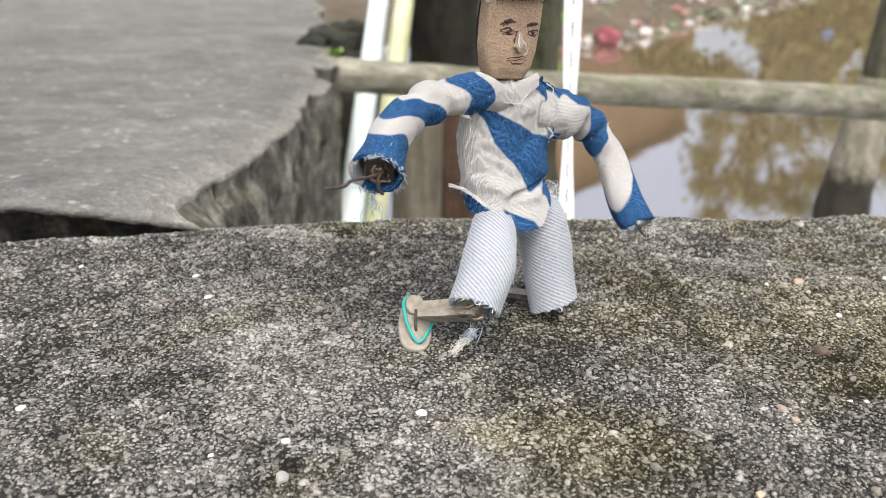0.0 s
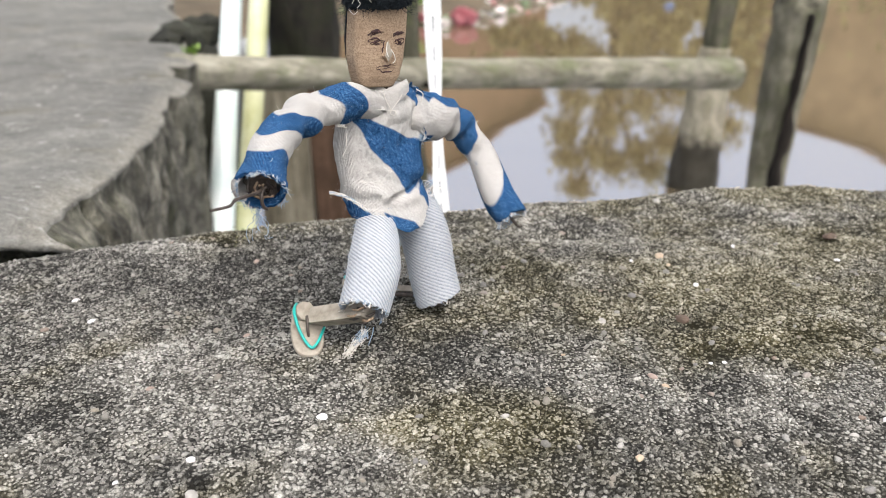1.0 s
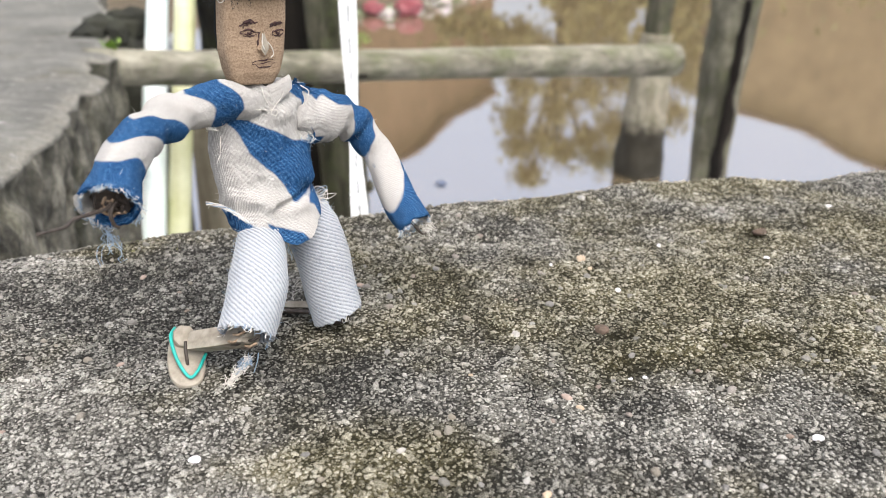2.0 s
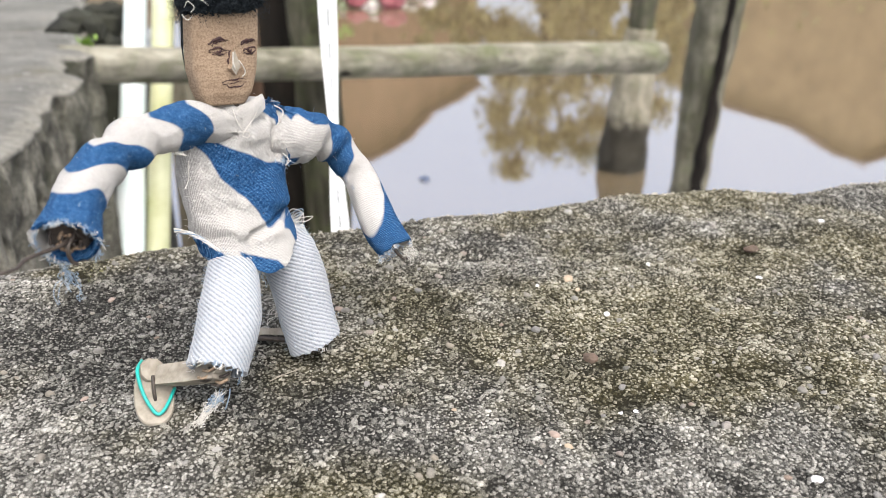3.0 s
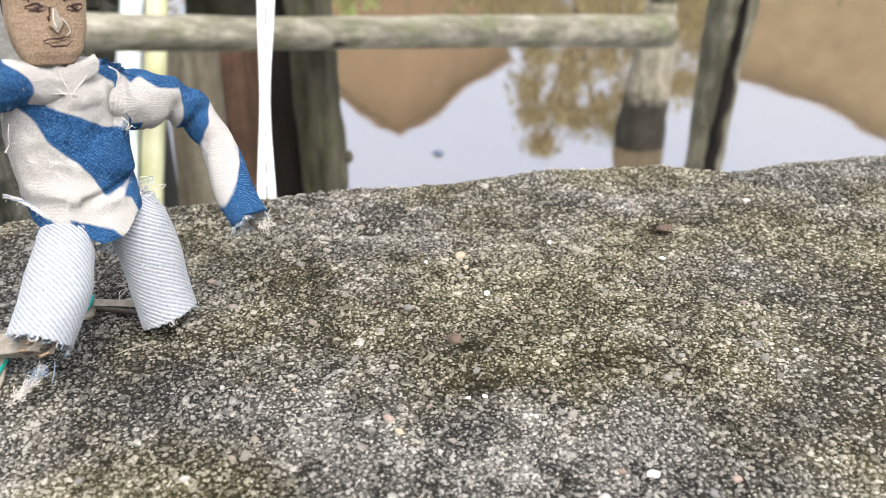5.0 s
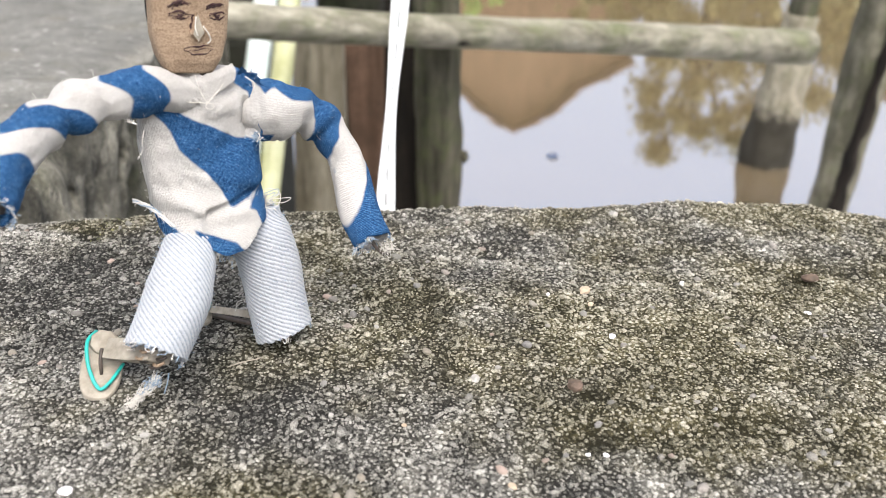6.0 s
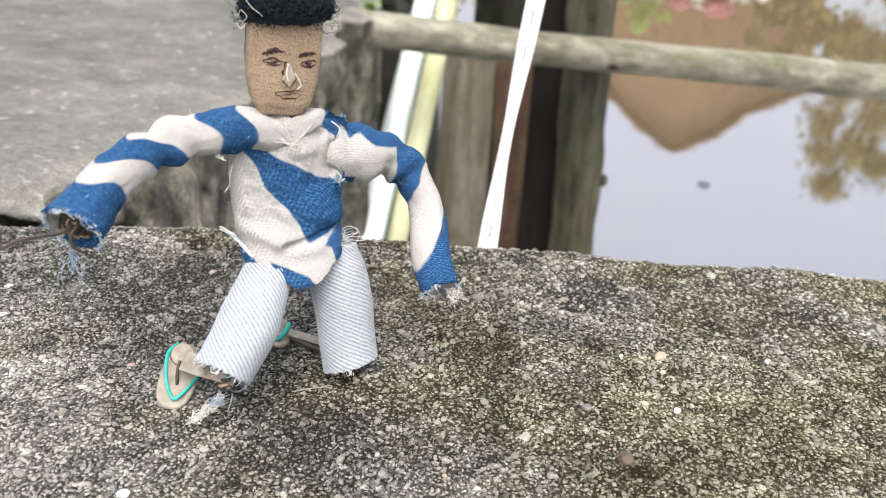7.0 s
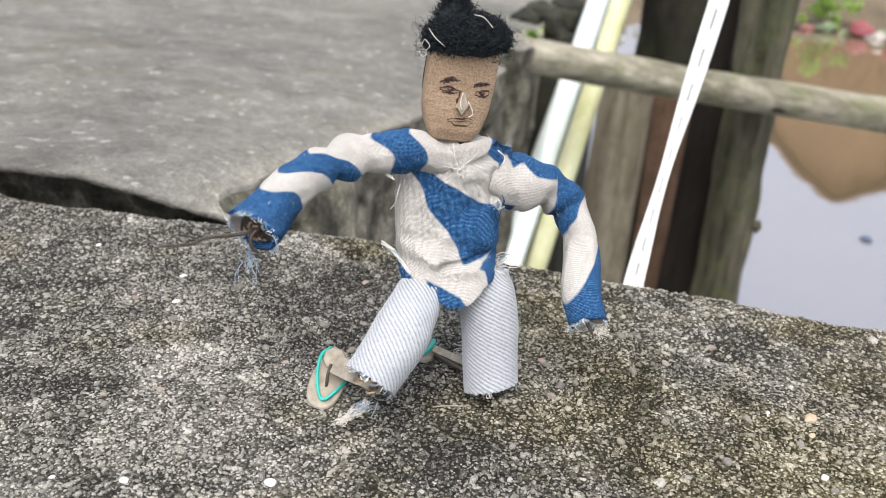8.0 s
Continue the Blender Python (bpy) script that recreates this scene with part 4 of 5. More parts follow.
def patch(x, y, outline):
    """How far inside a closed outline each place lies (below nought: outside)."""
    inside, best = np.zeros(np.shape(x), bool), np.full(np.shape(x), 9.0)
    for (x0, y0), (x1, y1) in zip(outline, outline[1:] + outline[:1]):
        t = np.clip(((x - x0) * (x1 - x0) + (y - y0) * (y1 - y0)) / ((x1 - x0) ** 2 + (y1 - y0) ** 2), 0, 1)
        best = np.minimum(best, np.hypot(x - x0 - t * (x1 - x0), y - y0 - t * (y1 - y0)))
        crosses = (y0 > y) != (y1 > y)
        inside ^= crosses & (x < x0 + (y - y0) * (x1 - x0) / (y1 - y0 if y1 != y0 else 1e-9))
    return np.where(inside, best, -best)


def folds(x, y, seed):
    return 0.5 * (fbm(x, y, 3, seed) - 0.44)


def limb(points, radii, rows, cols, flat=1.0, up=(0, 0, 1)):
    """Centres, directions and a first surface of a limb."""
    line = smooth_line(points, rows)
    radius = np.interp(np.linspace(0, 1, rows), np.linspace(0, 1, len(radii)), radii)
    frames = frames_along(line, up)
    length = np.concatenate([[0], np.cumsum(np.linalg.norm(np.diff(line, axis=0), axis=1))])
    angle = np.linspace(0, 2 * math.pi, cols, endpoint=False)
    out = np.stack([f[1][None] * np.cos(angle)[:, None] + flat * f[2][None] * np.sin(angle)[:, None] for f in frames])
    return line, radius, length, angle, out, frames


def sleeve(bm, points, radii, bands, turn, seed, flat=1.0, open_end=True, bunch=0.21, prints=(), torn=0.0):
    """A shirt sleeve. bands: where along it, from 0 to 1, blue begins and ends, and how it slants."""
    rows, cols = 90, 64
    line, radius, length, angle, out, _ = limb(points, radii, rows, cols, flat)
    s = np.linspace(0, 1, rows)[:, None] * np.ones((1, cols))
    a = angle[None] * np.ones((rows, 1))
    crease = bunch * np.sin(s * 42 + 1.6 * np.sin(a + seed) + seed) * np.exp(-((s - 0.5) / 0.13) ** 2) + 0.05 * np.sin(s * 21 + 2.2 * np.cos(a + 2 * seed))
    swell = 1 + crease + 0.5 * folds(s * 7 + seed, np.cos(a) * 1.4 + 3, seed) + 0.45 * folds(np.sin(a) * 1.6 + 9, s * 6, seed + 2) + 0.3 * folds(s * 19 + 2 * np.cos(a + seed), np.sin(a + 1) * 2.4 + 5, seed + 3)
    xyz = line[:, None] + out * (radius[:, None] * swell)[..., None]
    stripe = np.full(s.shape, -1.0)
    for lo, hi, slant in bands:
        along = s + slant * np.cos(a - turn) + 0.02 * np.sin(3 * a + seed)
        stripe = np.maximum(stripe, np.minimum(along - lo, hi - along) * length[-1])
    if prints:
        across, high = (xyz - DOLL_AT) @ DOLL_RIGHT, xyz[..., 2]
        stripe = np.max([stripe] + [1.3 * patch(across, high, outline) for outline in prints], 0)
    if torn:
        # the blue is worn off on one side of the wrist
        stripe = np.minimum(stripe, 4 * np.hypot(0.6 * (s - 1.02) * length[-1], np.sin((a - torn) / 2)) - 1.3)
    uv = np.stack([a * radius.mean(), s * length[-1]], -1)
    # a ragged edge at the wrist
    xyz[-1] += (0.09 * (vnoise(angle * 9, angle * 0 + seed, 2) - 0.5))[:, None] * (line[-1] - line[-2]) / np.linalg.norm(line[-1] - line[-2])
    if open_end:
        inner = line[-1][None] + (xyz[-1] - line[-1]) * 0.84
        back = line[-9][None] + (xyz[-1] - line[-1]) * 0.72
        xyz = np.concatenate([xyz, inner[None], back[None]], 0)
        stripe = np.concatenate([stripe, stripe[-1:], stripe[-1:]], 0)
        uv = np.concatenate([uv, uv[-1:] + 0.02, uv[-1:] + 0.3], 0)
    grid_into(bm, xyz, M_SHIRT, uv, stripe)
    return line


def torso(bm):
    rows, cols = 110, 132
    left = np.array([(6.45, -0.62), (6.4, -0.95), (6.1, -1.18), (5.6, -1.3), (5.0, -1.36), (4.4, -1.35), (3.8, -1.32), (3.3, -1.26), (2.8, -1.05), (2.3, -0.9)])[::-1]
    right = np.array([(6.45, 0.5), (6.35, 0.9), (6.1, 1.1), (5.6, 1.18), (5.0, 1.16), (4.4, 1.1), (3.8, 1.08), (3.3, 1.0), (2.8, 0.85), (2.3, 0.7)])[::-1]
    thick = np.array([(6.45, 0.28), (6.3, 0.38), (5.8, 0.5), (5.0, 0.62), (4.2, 0.66), (3.4, 0.64), (2.8, 0.66), (2.3, 0.66)])[::-1]
    angle = np.linspace(0, 2 * math.pi, cols, endpoint=False)
    c, s = np.cos(angle), np.sin(angle)
    # the hem hangs to a point in front
    hem = 3.28 - 0.4 * np.exp(-((c - 0.06) / 0.42) ** 2) * step(-0.1, 0.3, s) - 0.1 * vnoise(angle * 6, angle * 0, 3)
    down = np.linspace(0, 1, rows)[:, None]
    z = 6.45 + (hem[None] - 6.45) * down
    l, r, t = np.interp(z, left[:, 0], left[:, 1]), np.interp(z, right[:, 0], right[:, 1]), np.interp(z, thick[:, 0], thick[:, 1])
    cx = np.sign(c) * np.abs(c) ** 0.8
    a = (l + r) / 2 + (r - l) / 2 * cx[None]
    depth = t * np.sign(s) * np.abs(s) ** 0.75 * np.where(s < 0, 0.55, 1.0)
    wrinkle = 0.72 * folds(a * 1.5 + 3, z * 1.4, 2) + 0.3 * folds(a * 3.5, z * 2.6, 5)
    wrinkle += 0.085 * np.sin((z * 2.4 + a * 0.9) * 3.0) * np.exp(-((z - 3.75) / 0.45) ** 2) - 0.16 * np.exp(-((z - 3.72 - 0.12 * a) / 0.1) ** 2) * (a > -0.4)
    wrinkle -= 0.2 * np.exp(-((a - 0.82 - 0.1 * (z - 5.3)) / 0.1) ** 2 - ((z - 5.4) / 0.55) ** 2)
    # the belly and the tail of the shirt stand forward over the hips
    depth = depth + wrinkle * (s > -0.2) + np.interp(z, [2.3, 3.0, 3.8, 4.6, 5.5], [0.98, 0.84, 0.42, 0.14, 0.0]) * (0.62 + 0.38 * s[None])
    xyz = on_doll(0, 0, 0) + a[..., None] * DOLL_RIGHT + (depth - 0.5)[..., None] * DOLL_FRONT + z[..., None] * np.array((0, 0, 1.0))
    # the blue of the print: the broad slanting stripe, and its ends at hem, sides and shoulder
    prints = ([(-1.12, 5.85), (-0.87, 5.93), (-0.15, 5.48), (0.53, 5.04), (1.09, 4.92), (1.3, 3.91), (0.62, 3.74), (0.15, 3.71), (0.0, 4.08), (-0.22, 4.44), (-0.68, 5.01), (-0.85, 5.49)],
              [(0.47, 3.61), (1.17, 3.94), (1.3, 3.31), (0.77, 3.17), (0.67, 3.5)], [(-0.73, 3.45), (-0.29, 3.2), (0.06, 3.08), (0.4, 2.6), (0.24, 2.2), (-0.22, 2.3), (-0.51, 2.9)],
              [(-1.6, 3.96), (-1.32, 3.78), (-1.02, 3.43), (-1.1, 2.9), (-1.6, 2.9)], [(0.65, 6.15), (0.9, 6.5), (1.3, 6.44), (1.1, 5.58), (0.96, 5.58), (0.95, 5.92)])
    stripe = np.max([patch(a, z, outline) for outline in prints], 0) * 1.3
    grid_into(bm, xyz, M_SHIRT, np.stack([a, z], -1), np.clip(stripe, -1, 1))
    cap = on_doll(-0.05, 6.5, -0.5)
    grid_into(bm, np.stack([xyz[0], cap + (xyz[0] - cap) * 0.4, np.repeat((cap - np.array((0, 0, 0.15)))[None], cols, 0) + (xyz[0] - cap) * 0.02]), M_SHIRT)
    # collar flaps that fold down to a V
    stand = np.array([[on_doll(a, z, d) for a, z, d in ((0.02, 6.4, -0.1), (0.3, 6.46, -0.06), (0.66, 6.56, -0.14))], [on_doll(a, z, d) for a, z, d in ((0.03, 6.28, -0.02), (0.32, 6.36, 0.02), (0.66, 6.46, -0.06))], [on_doll(a, z, d) for a, z, d in ((0.05, 5.95, 0.06), (0.34, 6.1, 0.05), (0.64, 6.26, -0.02))]])
    fine = np.array([smooth_line(row, 14) for row in stand])
    fine = np.array([smooth_line(fine[:, k], 14) for k in range(14)])
    u, v = np.meshgrid(np.linspace(0, 0.6, 14), np.linspace(0, 0.6, 14))
    grid_into(bm, fine, M_SHIRT, np.stack([u, v], -1), closed=False)
    grid_into(bm, fine[:, ::-1] - 0.03 * DOLL_FRONT, M_SHIRT, np.stack([u, v], -1), closed=False)
    for side in (-1,):
        rows_c, cols_c = 14, 10
        u, v = np.meshgrid(np.linspace(0, 1, cols_c), np.linspace(0, 1, rows_c))
        a0 = -0.1 + side * (0.02 + 0.62 * v)
        z0 = 5.86 + 0.72 * v ** 0.8 - u * (0.28 * np.sin(v * 3.0) + 0.02) * (1 if side < 0 else 0.7)
        d0 = 0.02 - 0.2 * v + 0.05 * np.sin(u * 3.1) + 0.05
        edge = on_doll(0, 0, 0) + (a0 + side * 0.3 * u * v)[..., None] * DOLL_RIGHT + (d0 - 0.1 * u * v)[..., None] * DOLL_FRONT + z0[..., None] * np.array((0, 0, 1.0))
        grid_into(bm, edge, M_SHIRT, np.stack([u * 0.4, v], -1), np.full(u.shape, -1.0), closed=False)
        grid_into(bm, edge[:, ::-1] - 0.03 * DOLL_FRONT, M_SHIRT, np.stack([u * 0.4, v], -1), np.full(u.shape, -1.0), closed=False)


def trouser(bm, points, radii, seed, lean, flat=0.9, cut=(0, 0, 0)):
    """A leg of coarse twill with slanting raised wales."""
    rows, cols = 190, 200
    line, radius, length, angle, out, _ = limb(points, radii, rows, cols, flat)
    s = np.linspace(0, 1, rows)[:, None] * np.ones((1, cols))
    a = angle[None] * np.ones((rows, 1))
    along = length[:, None] * np.ones((1, cols))
    count = round(2 * math.pi * radius.mean() * lean / 0.108)
    wander = 0.55 * (fbm(along * 2.2, np.cos(a) * 2 + seed, 3, seed) - 0.47) + 0.35 * (vnoise(a * 12, along * 5, seed) - 0.5)
    phase = 2 * math.pi * along / 0.106 + count * a + 3.0 * wander
    wale = 0.5 + 0.5 * np.sin(phase)
    lump = 0.84 + 0.1 * np.sin(a * 60 + phase * 0.5) + 0.26 * (vnoise(a * 26, along * 16, seed + 1) - 0.5)
    wale = np.clip(wale ** 0.28 * lump, 0, 1)
    swell = 1 + 0.3 * folds(s * 3 + seed, np.cos(a) + 5, seed) + 0.05 * np.sin(s * 9 + seed) * np.cos(a - 1)
    rr = radius[:, None] * swell + 0.036 * wale
    xyz = line[:, None] + out * rr[..., None]
    xyz[-1] += (0.08 * (vnoise(angle * 11, angle * 0, seed) - 0.5))[:, None] * (line[-1] - line[-2]) / np.linalg.norm(line[-1] - line[-2])
    # the hem is cut at a slant
    xyz += (step(0.6, 1.0, s) * (out @ np.array(cut, float)))[..., None] * (line[-2] - line[-1]) / np.linalg.norm(line[-1] - line[-2])
    inner = line[-1][None] + (xyz[-1] - line[-1]) * 0.85
    back = line[-14][None] + (xyz[-1] - line[-1]) * 0.7
    close = line[0][None] + (xyz[0] - line[0]) * 0.5 - 0.06 * np.array(line[1] - line[0]) / np.linalg.norm(line[1] - line[0])
    tip = line[0][None] + (xyz[0] - line[0]) * 0.02 - 0.07 * np.array(line[1] - line[0]) / np.linalg.norm(line[1] - line[0])
    xyz = np.concatenate([tip[None], close[None], xyz, inner[None], back[None]], 0)
    wale = np.concatenate([wale[:1], wale[:1], wale, wale[-1:] * 0.5, wale[-1:] * 0.1], 0)
    grid_into(bm, xyz, M_DENIM, None, None, wale)


def strand(bm, points, r, material, along=None, around=5):
    tube(bm, points, [r, r * 0.9], around, along or 6 * (len(points) - 1) + 1, True, material)


def fray(bm, at, way, count, length, r, material, seed, spread=0.8):
    """A tuft of loose threads."""
    rnd = np.random.RandomState(seed)
    at, way = np.array(at, float), np.array(way, float) / np.linalg.norm(way)
    for n in range(count):
        p = at + rnd.normal(size=3) * 0.07
        d = way + spread * rnd.normal(size=3) * 0.6
        d /= np.linalg.norm(d)
        k = length * rnd.uniform(0.4, 1.15)
        path = [p]
        for _ in range(5):
            path.append(path[-1] + d * k * 0.2 + rnd.normal(size=3) * 0.11 * k)
        strand(bm, path, 0.6 * r, material, 24, 4)


def ring_fray(bm, centre, axis, radius, count, length, r, materials, seed, flat=1.0):
    """Short curling threads all round a cut edge, in uneven tufts."""
    rnd = np.random.RandomState(seed)
    axis = np.array(axis, float) / np.linalg.norm(axis)
    _, side, over = frames_along(np.array([centre, np.array(centre) + axis]))[0]
    tufts = rnd.uniform(0, 2 * math.pi, max(6, count // 9))
    for n in range(count):
        t = rnd.choice(tufts) + 0.12 * rnd.normal()
        out = math.cos(t) * side + flat * math.sin(t) * over
        around = np.cross(axis, out)
        p = np.array(centre) + out * radius * rnd.uniform(0.93, 1.03)
        k = length * rnd.uniform(0.3, 1.5)
        bend = around * rnd.normal() * 0.7 + out * rnd.normal() * 0.4
        strand(bm, [p - axis * 0.06, p + axis * k * 0.4 + bend * 0.25 * k, p + axis * k * 0.75 + bend * 0.8 * k, p + axis * k * rnd.uniform(0.4, 1.0) + bend * 1.3 * k + 0.3 * k * rnd.normal(size=3)], 0.75 * r, materials[rnd.randint(len(materials))], 8, 4)


def rope(bm, points, r, seed, materials):
    """Threads twisted into a thick frayed cord."""
    rnd = np.random.RandomState(seed)
    line = smooth_line(points, 26)
    for n in range(6):
        turn = n * math.pi / 3
        strand(bm, [p + r * (0.5 + 0.6 * k / 25 * (n % 2)) * np.array((math.cos(turn + 0.55 * k), 0.5 * math.sin(turn + 0.55 * k), math.sin(turn + 0.55 * k))) for k, p in enumerate(line)], 0.55 * r, materials[n % len(materials)], 52, 5)
    for n in range(70):
        p = line[rnd.randint(26)] + rnd.normal(size=3) * r * 0.6
        d, e = rnd.normal(size=3) * 1.0 * r, rnd.normal(size=3) * 1.0 * r
        strand(bm, [p, p + d, p + d + e], 0.0055, materials[rnd.randint(len(materials))], 7, 4)


def head(bm):
    """A cut block of cardboard with a bowed face, narrowing to the chin."""
    tilt = radians(-6.5)
    middle_z, rows, cols = 7.45, 34, 72
    angle = np.linspace(0, 2 * math.pi, cols, endpoint=False)
    c, s = np.cos(angle), np.sin(angle)
    v = np.linspace(-1.0, 1.05, rows)[:, None]
    wide = np.interp(v, [-1, -0.93, -0.7, -0.3, 0.4, 1.05], [0.46, 0.52, 0.64, 0.74, 0.77, 0.76])
    a = wide * np.sign(c) * np.abs(c) ** 0.35
    depth = np.where(s > 0, (0.3 + 0.1 * (1 - (a / 0.8) ** 2)) * np.abs(s) ** 0.4, -0.3 * np.abs(s) ** 0.4)
    depth = depth - 0.06 * step(-0.7, -1.0, v) + 0.02 * (fbm(a * 4, v * 4 + 0 * a, 3, 3) - 0.47)
    z = 0.98 * v + 0 * a
    aa, zz = a * math.cos(tilt) - z * math.sin(tilt), a * math.sin(tilt) + z * math.cos(tilt)
    xyz = on_doll(-0.07, middle_z, -0.42) + aa[..., None] * DOLL_RIGHT + depth[..., None] * DOLL_FRONT + zz[..., None] * np.array((0, 0, 1.0))
    cap_low, cap_top = xyz[0].mean(0), xyz[-1].mean(0)
    xyz = np.concatenate([(cap_low + (xyz[0] - cap_low) * 0.03)[None], (cap_low + (xyz[0] - cap_low) * 0.9)[None], xyz, (cap_top + (xyz[-1] - cap_top) * 0.03)[None]], 0)
    grid_into(bm, xyz, M_CARD)

    def spot(a, z, lift=0.0):
        """A place on the face; a and z as they are seen on the leaning head."""
        x, y = a + 0.07, z - middle_z
        u = x * math.cos(tilt) + y * math.sin(tilt)
        front = (0.3 + 0.1 * (1 - (u / 0.8) ** 2)) - 0.42 + lift
        return on_doll(a, z, front)

    # pen strokes and the glued-on nose
    for stroke, r in ((((-0.5, 7.8), (-0.3, 7.9), (-0.1, 7.84)), 0.018), (((-0.44, 7.77), (-0.28, 7.86), (-0.12, 7.81)), 0.014), (((0.2, 7.76), (0.38, 7.79), (0.58, 7.76)), 0.016), (((0.22, 7.72), (0.42, 7.75), (0.5, 7.73)), 0.014), (((-0.46, 7.82), (-0.3, 7.88), (-0.16, 7.83)), 0.013), (((0.24, 7.75), (0.4, 7.77), (0.54, 7.74)), 0.012), (((-0.5, 7.66), (-0.34, 7.63), (-0.16, 7.65)), 0.01),
                      (((-0.52, 7.68), (-0.3, 7.72), (-0.08, 7.62)), 0.014), (((-0.45, 7.6), (-0.28, 7.57), (-0.1, 7.61)), 0.012), (((-0.36, 7.66), (-0.28, 7.62), (-0.24, 7.66)), 0.018),
                      (((0.24, 7.58), (0.4, 7.62), (0.58, 7.58)), 0.014), (((0.26, 7.52), (0.42, 7.49), (0.56, 7.53)), 0.012), (((0.36, 7.57), (0.42, 7.53), (0.47, 7.57)), 0.018),
                      (((-0.3, 6.98), (-0.14, 7.03), (0.0, 7.0), (0.12, 7.02), (0.28, 6.95)), 0.012), (((-0.26, 6.95), (0.0, 6.945), (0.24, 6.94)), 0.007), (((-0.28, 6.95), (-0.12, 6.88), (0.1, 6.86), (0.27, 6.93)), 0.011), (((-0.05, 7.64), (-0.12, 7.4), (-0.1, 7.2)), 0.014)):
        pen = np.random.RandomState(int(1000 * abs(stroke[0][0] + 3 * stroke[0][1])) % 9999)
        shaky = smooth_line(stroke, 8) + pen.normal(size=(8, 2)) * 0.011
        tube(bm, [spot(a, z, -0.55 * r) for a, z in shaky], [r * 1.2, r * 1.65, r * 0.7], 5, 22, True, M_INK, 1.0, 0.9, 10 * r + stroke[0][0])
    verts = [bm.verts.new(spot(a, z, d)) for a, z, d in ((0.03, 7.68, 0.0), (-0.17, 7.27, 0.0), (-0.04, 7.1, 0.0), (0.15, 7.28, 0.0), (0.02, 7.64, 0.05), (-0.13, 7.28, 0.12), (-0.04, 7.13, 0.12), (0.1, 7.29, 0.1))]
    for quad in ((0, 1, 5, 4), (1, 2, 6, 5), (2, 3, 7, 6), (3, 0, 4, 7), (4, 5, 6, 7)):
        bm.faces.new([verts[n] for n in quad]).material_index = M_PALE if quad[0] == 4 else M_CARD
    strand(bm, [spot(0.1, 7.4, 0.04), spot(0.18, 7.26, 0.07), spot(0.22, 7.12, 0.05), spot(0.14, 7.05, 0.05)], 0.014, M_THREAD)
    strand(bm, [spot(-0.02, 7.6, 0.06), spot(-0.07, 7.4, 0.1), spot(-0.05, 7.25, 0.14)], 0.014, M_THREAD)
    # dark rough edge down the back of the head
    tube(bm, [on_doll(-0.72, 8.3, -0.66), on_doll(-0.79, 7.6, -0.7), on_doll(-0.72, 6.95, -0.7), on_doll(-0.5, 6.56, -0.68)], [0.02, 0.012, 0.012], 6, 40, True, M_HAIR, 1.0, 0.9, 3)
    # neck of twisted wire
    tube(bm, [on_doll(-0.08, 6.2, -0.5), on_doll(-0.06, 6.62, -0.45)], [0.2, 0.24], 12, 6, True, M_WIRE)
    tube(bm, [on_doll(0.12, 6.3, -0.22), on_doll(0.0, 6.5, -0.16), on_doll(0.16, 6.6, -0.3)], [0.06, 0.06], 8, 8, True, M_WIRE)


